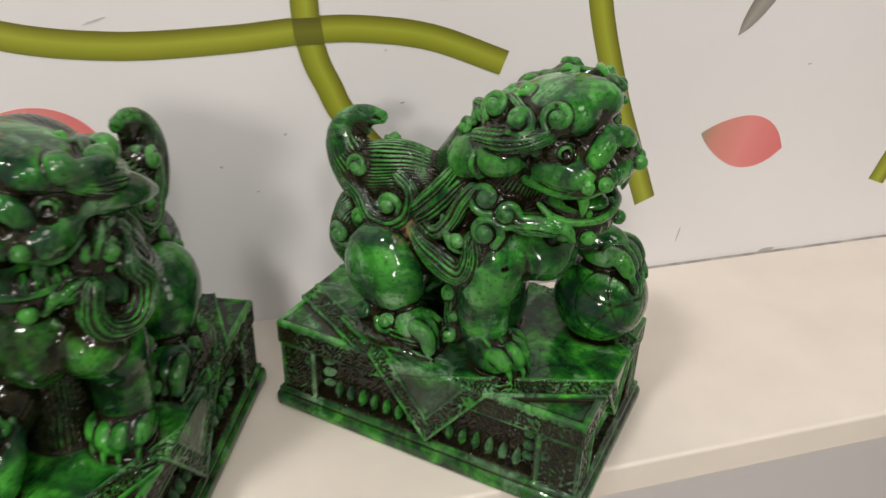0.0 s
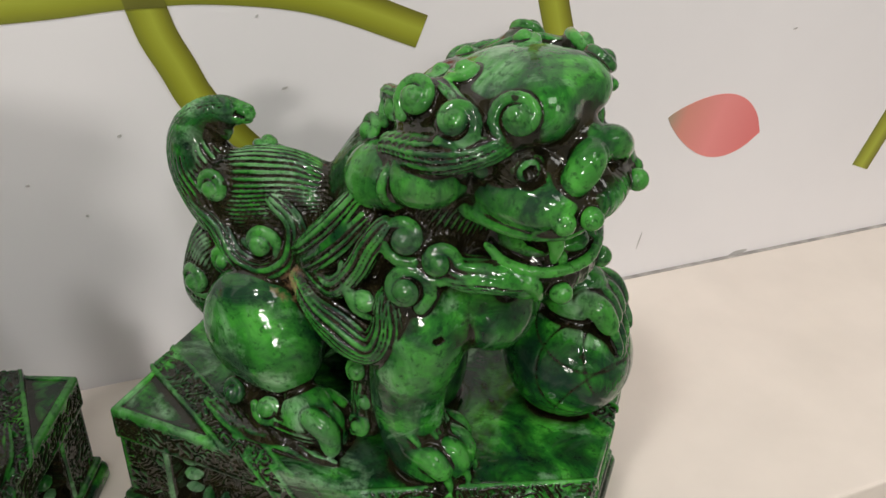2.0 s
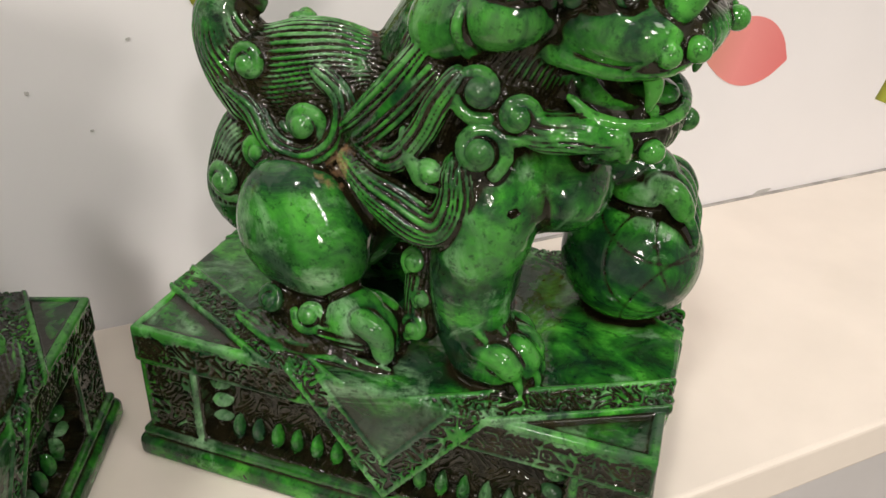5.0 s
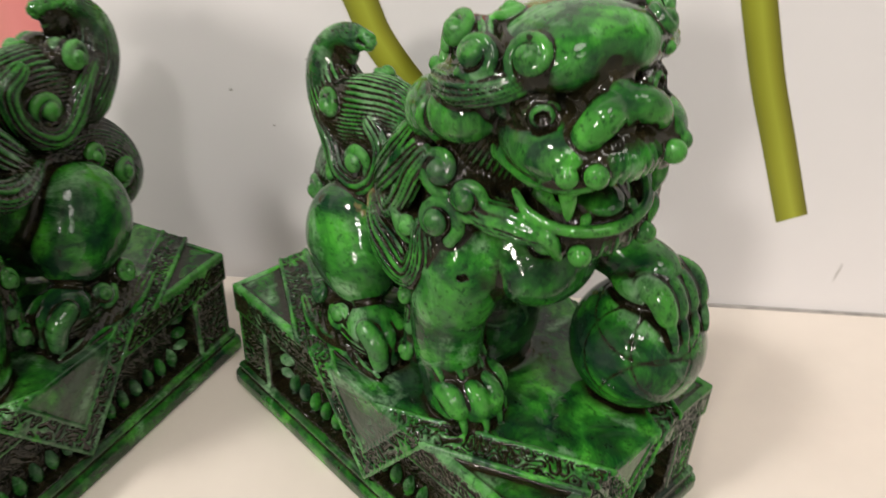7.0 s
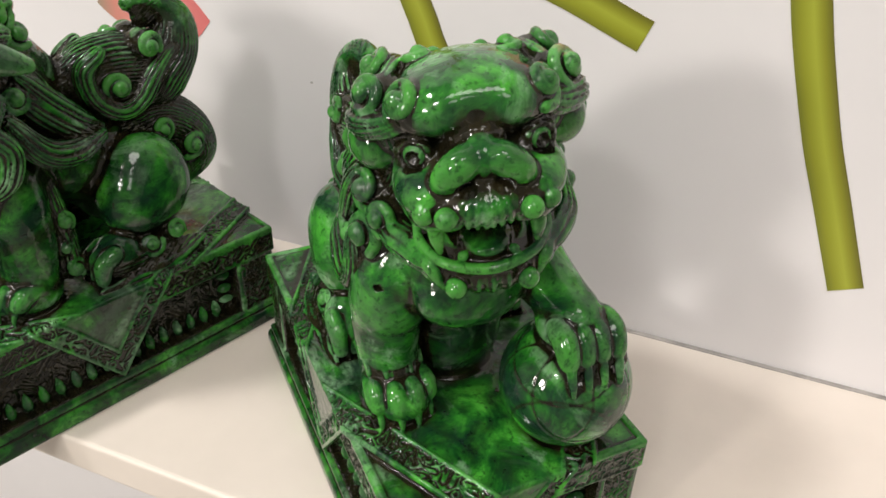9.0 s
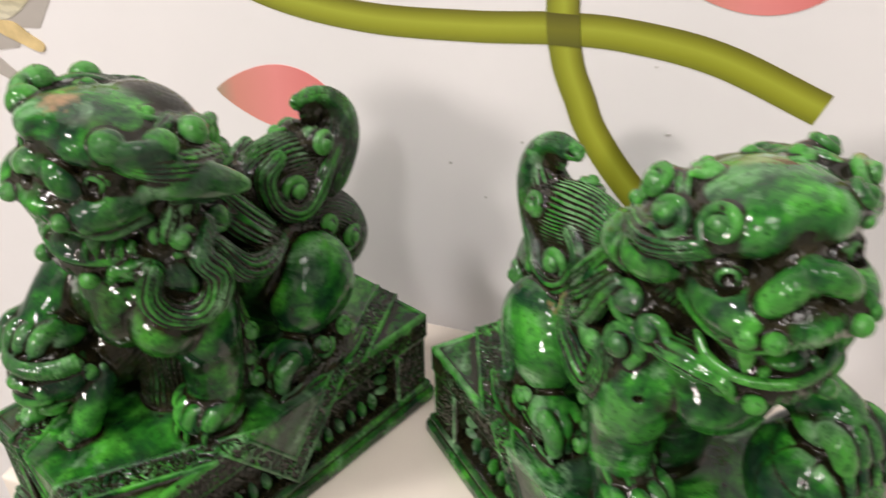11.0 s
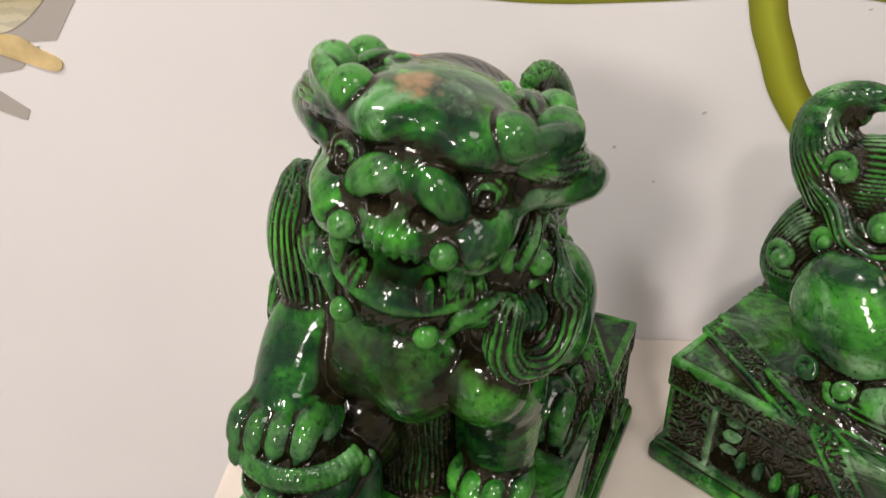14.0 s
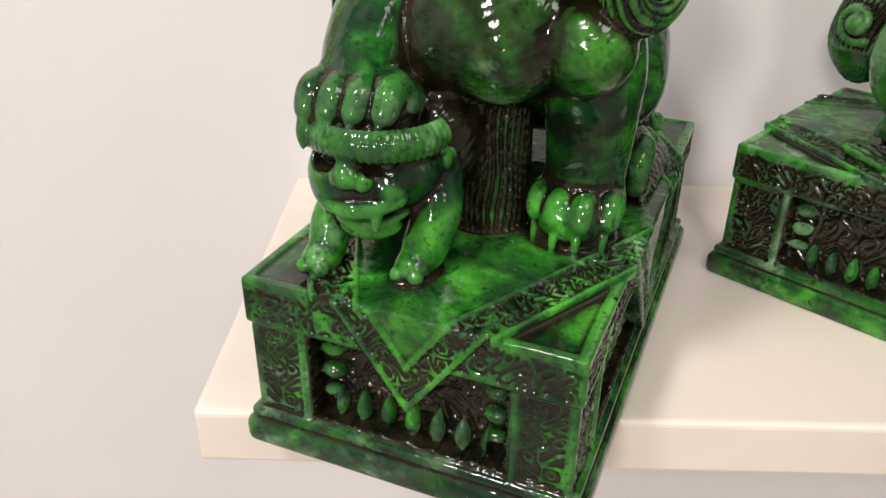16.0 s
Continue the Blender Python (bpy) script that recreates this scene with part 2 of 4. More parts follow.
def flat_print(name, outline, material, lift, label, smooth=True):
    """A flat printed shape on the wall from a few outline points (x, z)."""
    pts = spline([*outline, outline[0]], 6)[:-1] if smooth else outline
    bm = bmesh.new()
    f = bm.faces.new([bm.verts.new((p[0], WALL - lift, p[1])) for p in pts])
    if f.normal.y > 0:
        f.normal_flip()
    side = bmesh.ops.extrude_face_region(bm, geom=[f])
    for v in side["geom"]:
        if isinstance(v, bmesh.types.BMVert):
            v.co.y = WALL + 0.001
    bmesh.ops.recalc_face_normals(bm, faces=bm.faces[:])
    return tagged(mesh_object(name, bm, material), label, "wall print")


def woven_print():
    """Printed woven straw: soft lengthwise bands from straw brown to pale, with small knots."""
    m, nt, b = mat("woven_print")
    tc = nt.nodes.new("ShaderNodeTexCoord")
    sep = nt.nodes.new("ShaderNodeSeparateXYZ")
    nt.links.new(tc.outputs["Object"], sep.inputs[0])
    rng = node(nt, "ShaderNodeMapRange")
    rng.inputs["From Min"].default_value, rng.inputs["From Max"].default_value = 1.160, 1.250
    nt.links.new(sep.outputs[2], rng.inputs[0])
    c = ramp(nt, rng.outputs[0], [(0.0, (0.70, 0.66, 0.55)), (0.18, (0.60, 0.55, 0.40)), (0.33, (0.36, 0.30, 0.13)), (0.55, (0.30, 0.24, 0.10)), (0.8, (0.58, 0.50, 0.28))])
    wv = node(nt, "ShaderNodeTexWave", Scale=60.0, Distortion=9.0, Detail=3.0)
    wv.bands_direction = "Z"
    nt.links.new(tc.outputs["Object"], wv.inputs["Vector"])
    k = ramp(nt, wv.outputs["Fac"], [(0.2, (0.82, 0.82, 0.82)), (0.6, (1, 1, 1))])
    nt.links.new(mix(nt, 1.0, c, k, "MULTIPLY"), b.inputs["Base Color"])
    b.inputs["Roughness"].default_value = 0.5
    return m


GREY_PRINT = paint("grey_print", (0.42, 0.385, 0.36), 0.5, 0.04)
TAN_PRINT = paint("tan_print", (0.66, 0.50, 0.25), 0.5, 0.25, 60.0)
flat_print("grey_print", [(-0.60, 1.166), (-0.504, 1.158), (-0.43, 1.160), (-0.369, 1.164), (-0.355, 1.183), (-0.343, 1.201), (-0.320, 1.238), (-0.45, 1.285), (-0.60, 1.265)], GREY_PRINT, 0.0004, "grey shadow shape of the mural print", False)
flat_print("grey_print", [(-0.512, 1.164), (-0.41, 1.162), (-0.378, 1.161), (-0.390, 1.150), (-0.413, 1.1455), (-0.403, 1.1375), (-0.392, 1.129), (-0.395, 1.1235), (-0.412, 1.130), (-0.428, 1.139), (-0.437, 1.1420), (-0.4465, 1.1370), (-0.4360, 1.1290), (-0.431, 1.123), (-0.436, 1.1170), (-0.450, 1.124), (-0.463, 1.132), (-0.487, 1.1315), (-0.509, 1.130), (-0.523, 1.137), (-0.520, 1.150)], GREY_PRINT, 0.0005, "grey shadow shape with two prongs in the mural print", False)
flat_print("woven_print", [(-0.64, 1.175), (-0.56, 1.168), (-0.504, 1.1605), (-0.45, 1.1615), (-0.405, 1.1655), (-0.385, 1.171), (-0.366, 1.187), (-0.345, 1.215), (-0.345, 1.295), (-0.48, 1.325), (-0.64, 1.310)], woven_print(), 0.0008, "straw-coloured woven body printed on the wall")
flat_print("foot_print", [(-0.4140, 1.1655), (-0.3900, 1.1665), (-0.3790, 1.1600), (-0.3690, 1.1540), (-0.3725, 1.1490), (-0.3850, 1.1525), (-0.4000, 1.1580)], TAN_PRINT, 0.0012, "tan wooden foot printed on the wall")
flat_print("foot_print", [(-0.4660, 1.1620), (-0.4400, 1.1635), (-0.4300, 1.1540), (-0.4210, 1.1455), (-0.4255, 1.1410), (-0.4370, 1.1450), (-0.4520, 1.1530)], TAN_PRINT, 0.0012, "tan wooden foot printed on the wall")
for x0, z0, x1, z1, w in ((0.2225, 1.0205, 0.2245, 1.0325, 0.0008), (-0.167, 1.203, -0.155, 1.2065, 0.0006), (0.0065, 1.1462, 0.0095, 1.1472, 0.0012), (0.3040, 1.1532, 0.3070, 1.1544, 0.0010),
                          (-0.0658, 1.1313, -0.0642, 1.1327, 0.0014), (-0.1055, 1.1135, -0.1040, 1.1145, 0.0016), (-0.0847, 1.0955, -0.0835, 1.0963, 0.0012), (-0.0027, 1.1796, -0.0013, 1.1806, 0.0008),
                          (0.3000, 1.0008, 0.3150, 1.0030, 0.0034)):
    dx, dz = x1 - x0, z1 - z0
    ln = math.hypot(dx, dz)
    nx, nz = -dz / ln * w / 2, dx / ln * w / 2
    flat_print("wall_scuff", [(x0, z0), (x0 + dx / 3 + nx, z0 + dz / 3 + nz), (x1, z1), (x0 + dx * 0.6 - nx, z0 + dz * 0.6 - nz)], SCUFF, 0.0004, "small dark scuff mark on the wall")
# the darker overlap of the two stems
rows = [[(-0.0565 + 0.0160 * i / 4 + 0.002 * (1 - j / 4), 1.1860 + 0.0155 * j / 4) for j in range(5)] for i in range(5)]
tagged(sticker_mesh("stem_overlap_print", rows, STEM_CROSS, 0.0012), "darker olive patch where two printed stems cross", "wall print")


# ---- carved lions ----
GRID = 0.62


class Sculpt:
    """A solid kept as distances on a grid, in millimetres: forms are blended in, carved out and meshed at the end."""

    def __init__(self, lo, hi):
        self.lo = np.array(lo, np.float32)
        self.n = [int((b - a) / GRID) + 1 for a, b in zip(lo, hi)]
        self.F = np.full(self.n, 30, np.float32)
        self.W = np.zeros(self.n, np.float32)

    def region(self, lo, hi, margin):
        sl, ax = [], []
        for i in range(3):
            a = max(0, int((lo[i] - margin - self.lo[i]) / GRID))
            b = min(self.n[i], int((hi[i] + margin - self.lo[i]) / GRID) + 2)
            sl.append(slice(a, max(a, b)))
            ax.append(self.lo[i] + GRID * np.arange(a, max(a, b), dtype=np.float32))
        return tuple(sl), np.meshgrid(*ax, indexing="ij", sparse=True)

    def add(self, lo, hi, fn, k=4.0, seam=0.7, wide=1.5):
        sl, (x, y, z) = self.region(lo, hi, k + 2 * GRID)
        F, W = self.F[sl], self.W[sl]
        if F.size == 0:
            return
        d, w = fn(x, y, z)
        h = np.clip(0.5 + 0.5 * (F - d) / k, 0, 1)
        b = h * (1 - h)
        if seam and k < 4.5:
            w = w + 0.55 * seam * np.clip(1.15 - np.abs(F - d) / wide, 0, 1)
            self.W[sl] = np.clip(np.where(h > 0.02, W * (1 - h) + w * h, W), -1, 1)
        else:
            self.W[sl] = W * (1 - h) + w * h
        self.F[sl] = F * (1 - h) + d * h - k * b

    def cut(self, lo, hi, fn, k=2.0, wash_shade=1.0):
        sl, (x, y, z) = self.region(lo, hi, k + 2 * GRID)
        F, W = self.F[sl].copy(), self.W[sl]
        d, w = fn(x, y, z)
        h = np.clip(0.5 + 0.5 * (F + d) / k, 0, 1)
        h = 1 - h
        self.F[sl] = F * (1 - h) - d * h + k * h * (1 - h)
        self.F[sl] = np.maximum(F, self.F[sl])
        self.W[sl] = np.clip(np.where(-d > F - 0.3, wash_shade, W), -1, 1)

    # forms
    def ball(self, c, r, k=4.0, wash_shade=0.0, rot=None, seam=0.7, cut=False, groove=None):
        r = (r, r, r) if np.isscalar(r) else r
        m = max(r)
        inv = None if rot is None else np.array(rot).T

        def fn(x, y, z):
            p = [x - c[0], y - c[1], z - c[2]]
            if inv is not None:
                p = [inv[i][0] * p[0] + inv[i][1] * p[1] + inv[i][2] * p[2] for i in range(3)]
            k0 = np.sqrt((p[0] / r[0]) ** 2 + (p[1] / r[1]) ** 2 + (p[2] / r[2]) ** 2)
            k1 = np.sqrt((p[0] / r[0] ** 2) ** 2 + (p[1] / r[1] ** 2) ** 2 + (p[2] / r[2] ** 2) ** 2) + 1e-6
            d, w = k0 * (k0 - 1) / k1, np.full(k0.shape, wash_shade, np.float32)
            if groove:
                g = groove(*p)
                d, w = d + g * 0.9, np.maximum(w, g)
            return d.astype(np.float32), w
        lo, hi = [a - m for a in c], [a + m for a in c]
        self.cut(lo, hi, fn, k, wash_shade) if cut else self.add(lo, hi, fn, k, seam, min(3.2, 0.26 * min(r)))

    def lock(self, pts, radii, side, strands=0, depth=1.0, k=3.0, wash_shade=0.0, seam=0.9, fine=6, flat=1.0):
        """A tapering lock of hair along a curve; side: the way its broad face looks."""
        c = spline([(*p, r) for p, r in zip(pts, radii)], fine)
        side = np.array(side, float) / np.linalg.norm(side)
        strands = min(int(1.3 * strands), int(2.7 * max(radii)))
        for i in range(len(c) - 1):
            a, b, ra, rb = c[i][:3], c[i + 1][:3], c[i][3], c[i + 1][3]
            ab = b - a
            ln = float(ab @ ab) + 1e-9
            bn = np.cross(side, ab)
            bn /= np.linalg.norm(bn) + 1e-9

            def fn(x, y, z):
                px, py, pz = x - a[0], y - a[1], z - a[2]
                t = np.clip((px * ab[0] + py * ab[1] + pz * ab[2]) / ln, 0, 1)
                qx, qy, qz = px - t * ab[0], py - t * ab[1], pz - t * ab[2]
                r = ra + (rb - ra) * t
                across = qx * side[0] + qy * side[1] + qz * side[2]
                d = np.sqrt(qx * qx + qy * qy + qz * qz + across * across * (1 / flat ** 2 - 1)) - r
                w = np.full(d.shape, wash_shade, np.float32)
                if strands:
                    ang = np.arctan2(across, qx * bn[0] + qy * bn[1] + qz * bn[2])
                    ang = ang + 1.5 / strands * np.sin(0.22 * x + 0.17 * y - 0.2 * z)
                    ang = ang + 1.2 / strands * np.sin(3 * ang + 0.05 * x) + 0.8 / strands * np.sin(7 * ang + 1.0)
                    g = 1 - np.abs(np.sin(ang * strands / 2))
                    d = d + 1.15 * depth * g ** 1.8 * np.minimum(1, r / 4)
                    w = np.maximum(w, 1.1 * g ** 1.25)
                return d.astype(np.float32), w
            m = max(ra, rb) + 1
            self.add(np.minimum(a, b) - m, np.maximum(a, b) + m, fn, k if i == 0 else min(k, 1.2), seam if i == 0 else 0.0, min(2.5, 0.35 * max(radii)))

    def curl(self, c, axis, r, turn=1.0, start=0.0, k=2.0, rise=0.45):
        """A snail curl that winds up to a round boss; axis: the way it looks."""
        r = r * 1.0
        ax = np.array(axis, float) / np.linalg.norm(axis)
        u = np.cross(ax, (0.01, 0.03, 1.0))
        u /= np.linalg.norm(u)
        v = np.cross(ax, u)
        c = np.array(c, float) - ax * 0.12 * r
        self.ball(c - ax * r * 0.85, r * 0.92, k, 0.4)
        pts, rad = [], []
        for i in range(13):
            q = i / 12
            a = start + turn * q * 2 * math.pi * 1.35
            rr = r * (0.84 - 0.70 * q)
            pts.append(c + (u * math.cos(a) + v * math.sin(a)) * rr + ax * r * rise * (q * 1.1 - 0.45))
            rad.append(r * (0.24 - 0.05 * q))
        self.lock(pts, rad, ax, 0, 0, 0.5, -0.25, fine=2)
        self.ball(c + ax * r * rise * 0.3, r * 0.42, 0.5, -0.25)

    def mesh(self, name, mirror):
        """Surface nets: one vertex in each cell that the surface crosses."""
        # fine tooling in the washed ground between the forms, above the base
        low = int(62 / GRID)
        _, (x, y, z) = self.region(self.lo, self.lo + GRID * np.array(self.n), 0)
        z = z[:, :, low:]
        flow = 1.25 * (0.55 * x + 0.8 * z[:, :, :self.n[2] - low] - 0.25 * np.abs(y)) + 1.3 * np.sin(0.13 * x + 0.11 * z) + 0.9 * np.sin(0.21 * y - 0.15 * z)
        self.F[:, :, low:] += 0.75 * np.clip(self.W[:, :, low:] - 0.1, 0, 0.6) * (1 - np.abs(np.sin(flow))) ** 1.5
        F = self.F
        ins = F < 0
        cnt = np.zeros([a - 1 for a in F.shape], np.int8)
        sl = (slice(0, -1), slice(1, None))
        corners = [(i, j, k) for i in (0, 1) for j in (0, 1) for k in (0, 1)]
        for i, j, k in corners:
            cnt += ins[sl[i], sl[j], sl[k]]
        act = np.argwhere((cnt > 0) & (cnt < 8))
        ids = np.full(cnt.shape, -1, np.int32)
        ids[tuple(act.T)] = np.arange(len(act))
        val = {c: F[tuple((act + c).T)] for c in corners}
        tot, num = np.zeros((len(act), 3), np.float32), np.zeros(len(act), np.float32)
        for a in corners:
            for ax in range(3):
                if a[ax]:
                    continue
                b = tuple(1 if i == ax else a[i] for i in range(3))
                va, vb = val[a], val[b]
                on = (va < 0) != (vb < 0)
                t = np.where(on, va / np.where(on, va - vb, 1), 0)
                p = np.array(a, np.float32)[None] + np.eye(3, dtype=np.float32)[ax][None] * t[:, None]
                tot += p * on[:, None]
                num += on
        off = tot / num[:, None]
        co = (self.lo + GRID * (act + off)) / 1000.0
        wash_shade = np.zeros(len(act), np.float32)
        for c in corners:
            wt = np.prod(np.where(np.array(c)[None] == 1, off, 1 - off), axis=1)
            wash_shade += wt * self.W[tuple((act + c).T)]
        # pigment stays in narrow grooves and is rubbed off the bosses; shade is painted into wider hollows
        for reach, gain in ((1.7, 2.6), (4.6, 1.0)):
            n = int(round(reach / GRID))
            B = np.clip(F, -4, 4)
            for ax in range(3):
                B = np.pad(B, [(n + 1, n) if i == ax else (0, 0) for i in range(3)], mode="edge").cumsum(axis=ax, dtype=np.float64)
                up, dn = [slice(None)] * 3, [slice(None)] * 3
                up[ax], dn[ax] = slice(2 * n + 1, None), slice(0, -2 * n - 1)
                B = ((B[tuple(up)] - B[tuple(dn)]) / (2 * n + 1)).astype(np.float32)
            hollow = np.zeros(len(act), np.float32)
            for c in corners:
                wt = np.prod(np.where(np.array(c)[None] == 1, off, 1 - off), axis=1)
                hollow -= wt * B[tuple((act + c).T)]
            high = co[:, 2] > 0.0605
            wash_shade += np.where(high, 1.0, 0.4) * np.clip(gain * (hollow - 0.06), 0, 0.8) - np.where(high, np.clip(0.4 * gain * (-hollow - 0.16), 0, 0.2), 0)
        wash_shade = np.clip(wash_shade, -1, 1)
        quads = []
        for ax in range(3):
            a = [slice(0, -1)] * 3
            a[ax] = slice(None)
            lo, hi = [slice(None)] * 3, [slice(None)] * 3
            lo[ax], hi[ax] = slice(0, -1), slice(1, None)
            ia, ib = ins[tuple(lo)], ins[tuple(hi)]
            e = np.argwhere(ia != ib)
            o1, o2 = [i for i in range(3) if i != ax]
            ok = (e[:, o1] > 0) & (e[:, o2] > 0) & (e[:, o1] < cnt.shape[o1]) & (e[:, o2] < cnt.shape[o2])
            e = e[ok]
            flip = ia[tuple(e.T)]
            q = []
            for d1, d2 in ((0, 0), (-1, 0), (-1, -1), (0, -1)):
                s = e.copy()
                s[:, o1] += d1
                s[:, o2] += d2
                q.append(ids[tuple(s.T)])
            q = np.stack(q, 1)
            if ax == 1:
                flip = ~flip
            q[flip] = q[flip][:, ::-1]
            quads.append(q)
        quads = np.concatenate(quads)
        quads = quads[:, ::-1] if not mirror else quads
        if mirror:
            co[:, 1] *= -1
        me = bpy.data.meshes.new(name)
        me.vertices.add(len(co))
        me.vertices.foreach_set("co", co.astype(np.float32).ravel())
        me.loops.add(quads.size)
        me.loops.foreach_set("vertex_index", quads.astype(np.int32).ravel())
        me.polygons.add(len(quads))
        me.polygons.foreach_set("loop_start", np.arange(0, quads.size, 4, dtype=np.int32))
        me.update(calc_edges=True)
        at = me.attributes.new("wash_shade", "FLOAT", "POINT")
        at.data.foreach_set("value", wash_shade)
        me.materials.append(RESIN)
        me.shade_smooth()
        me.validate()
        return new(name, me)


def rbox(x, y, z, c, h, r):
    qx, qy, qz = np.abs(x - c[0]) - h[0] + r, np.abs(y - c[1]) - h[1] + r, np.abs(z - c[2]) - h[2] + r
    out = np.sqrt(np.maximum(qx, 0) ** 2 + np.maximum(qy, 0) ** 2 + np.maximum(qz, 0) ** 2)
    return out + np.minimum(np.maximum(np.maximum(qx, qy), qz), 0) - r


def brocade(u, v):
    """Scroll relief, 0 in the ground and 1 on the scrolls; u, v in millimetres."""
    f = np.sin(0.62 * u + 1.6 * np.sin(0.5 * v + 0.5)) + np.sin(0.62 * v + 1.6 * np.sin(0.47 * u + 1.3))
    return np.clip(1.35 - 1.7 * np.abs(np.sin(2.4 * f)), 0, 1)


def pedestal(x, y, z, X0=2.0, L=99.0, B=56.0):
    """The base: moulded plinth, panelled sides with lotus petals, slab, and a cloth with a scrolled border over it."""
    T = 58.0
    xs, ya = x - X0, np.abs(y)
    xa = np.abs(xs)
    one = np.zeros(np.broadcast(x, y, z).shape, np.float32)
    d = np.minimum(rbox(xs, y, z, (0, 0, 4), (L + 2.2, B + 2.2, 5.0), 3.5), rbox(xs, y, z, (0, 0, 27), (L - 2.0, B - 2.0, 22), 1))
    d = np.minimum(d, rbox(xs, y, z, (0, 0, 10.5), (L + 0.2, B + 0.2, 1.8), 1.5))
    d = np.minimum(d, rbox(xs, y, z, (0, 0, 50.5), (L - 1, B - 1, 7.5), 1.2))
    wash_shade = one + 0.10
    # recessed fields with a row of petals along the foot and at both ends
    for along, out, half, ln in ((xs, ya, B, L - 26.0), (y, xa, L, B - 21.0)):
        rec = np.maximum(np.maximum(np.abs(along) - ln, np.abs(z - 28) - 14.5), (half - 10.5) - out) + one
        inside = rec < 0.6
        d = np.maximum(d, -rec - np.where(rec < 0.6, 0.9 * brocade(0.7 * along + 0 * z, 0.7 * z + 0 * along), 0))
        wash_shade = np.where(inside & (d > -1.5), 0.42, wash_shade)
        m = np.mod(along + 3.9, 7.8) - 3.9
        p = np.sqrt((m / (2.3 - 0.16 * (z - 18.5))) ** 2 + ((out - (half - 8.0)) / 3.0) ** 2 + ((z - 18.5) / 5.0) ** 2)
        petal_d = np.where(np.abs(along) < ln - 6, (p - 1) * 3.0, 9) + one
        m2 = np.mod(z - 20 + 4.0, 8.0) - 4.0
        p2 = np.sqrt(((np.abs(along) - (ln - 4.5)) / 4.0) ** 2 + ((out - (half - 9.0)) / 3.2) ** 2 + (m2 / 2.6) ** 2)
        petal_d = np.minimum(petal_d, np.where((z > 20) & (z < 40), (p2 - 1) * 3.0, 9) + one)
        wash_shade = np.where(petal_d < d, -0.12, wash_shade)
        d = np.minimum(d, petal_d)
        # raised fillets round the field
        fil = np.maximum(np.abs(np.abs(along) - ln - 2.0) - 0.9, np.maximum(np.abs(z - 27) - 16, (half - 5) - out)) + one
        fil = np.maximum(fil, out - (half - 1.2))
        wash_shade = np.where(fil < d, -0.15, wash_shade)
        d = np.minimum(d, fil)
        # scrolled end panels and upper band
        face = (out > half - 6) & (d > -2.5)
        panel = face & (np.abs(along) > ln + 4) & (np.abs(along) < (L if half == B else B) - 4.5) & (z > 13) & (z < 42)
        band = face & (z > 45) & (z < 55.5) & (np.abs(along) < (L if half == B else B) - 2.5)
        g = brocade(along + 0 * z, z + 0 * along) + one
        d = np.where(panel | band, d + 0.8 * (1 - g), d)
        wash_shade = np.where(panel | band, (0.0 if half == B else -0.20) + 0.62 * (1 - g), wash_shade)
    # top: sunk corner fields, the cloth and its border
    e = 1 - np.abs(x - 1) / 146.0 - ya / 75.0
    e = e * 66.7 + one
    top = (z > T - 4)
    corner = top & (e < 0) & (xa < L - 4) & (ya < B - 4)
    d = np.where(corner, d + 0.8, d)
    wash_shade = np.where(top & (e < 0), np.where(corner, 0.10, -0.25), wash_shade)
    # cloth on the top and hanging over the four edges
    lx, sx = x - 5, y + 2
    hang_l = (1 - np.abs(lx) / 35.0 - (T - z) / 46.0) * 27.9 + one
    hang_s = (1 - np.abs(sx) / 22.0 - (T - z) / 30.5) * 17.8 + one
    for edge, w, u, v, slabd in (
            (e, 13.0, x, y, rbox(xs, y, z, (0, 0, T), (L + 0.3, B + 0.3, 1.4), 0.8)),
            (hang_l, 10.0, lx, z, np.maximum(ya - (B + 0.6), (B - 9) - ya)),
            (hang_s, 9.0, sx, z, np.maximum(xa - (L + 0.6), (L - 9) - xa))):
        top_cloth = edge is e
        g = brocade(u + 0 * one, v + 0 * one)
        line = np.minimum(np.abs(edge - 1.0), np.abs(edge - w)) < 0.8
        border = (edge > 1.8) & (edge < w - 0.8)
        relief = np.where(border, 0.9 * (1 - g), np.where(line, -0.4, 0.25))
        body = np.maximum(slabd + relief, -edge)
        if not top_cloth:
            body = np.maximum(body, z - T - 0.5)
        w_c = np.where(border, -0.20 + 0.80 * (1 - g), np.where(line, -0.25, 0.08))
        wash_shade = np.where(body < d + 0.05, w_c, wash_shade)
        d = np.minimum(d, body)
    return d.astype(np.float32), wash_shade.astype(np.float32)


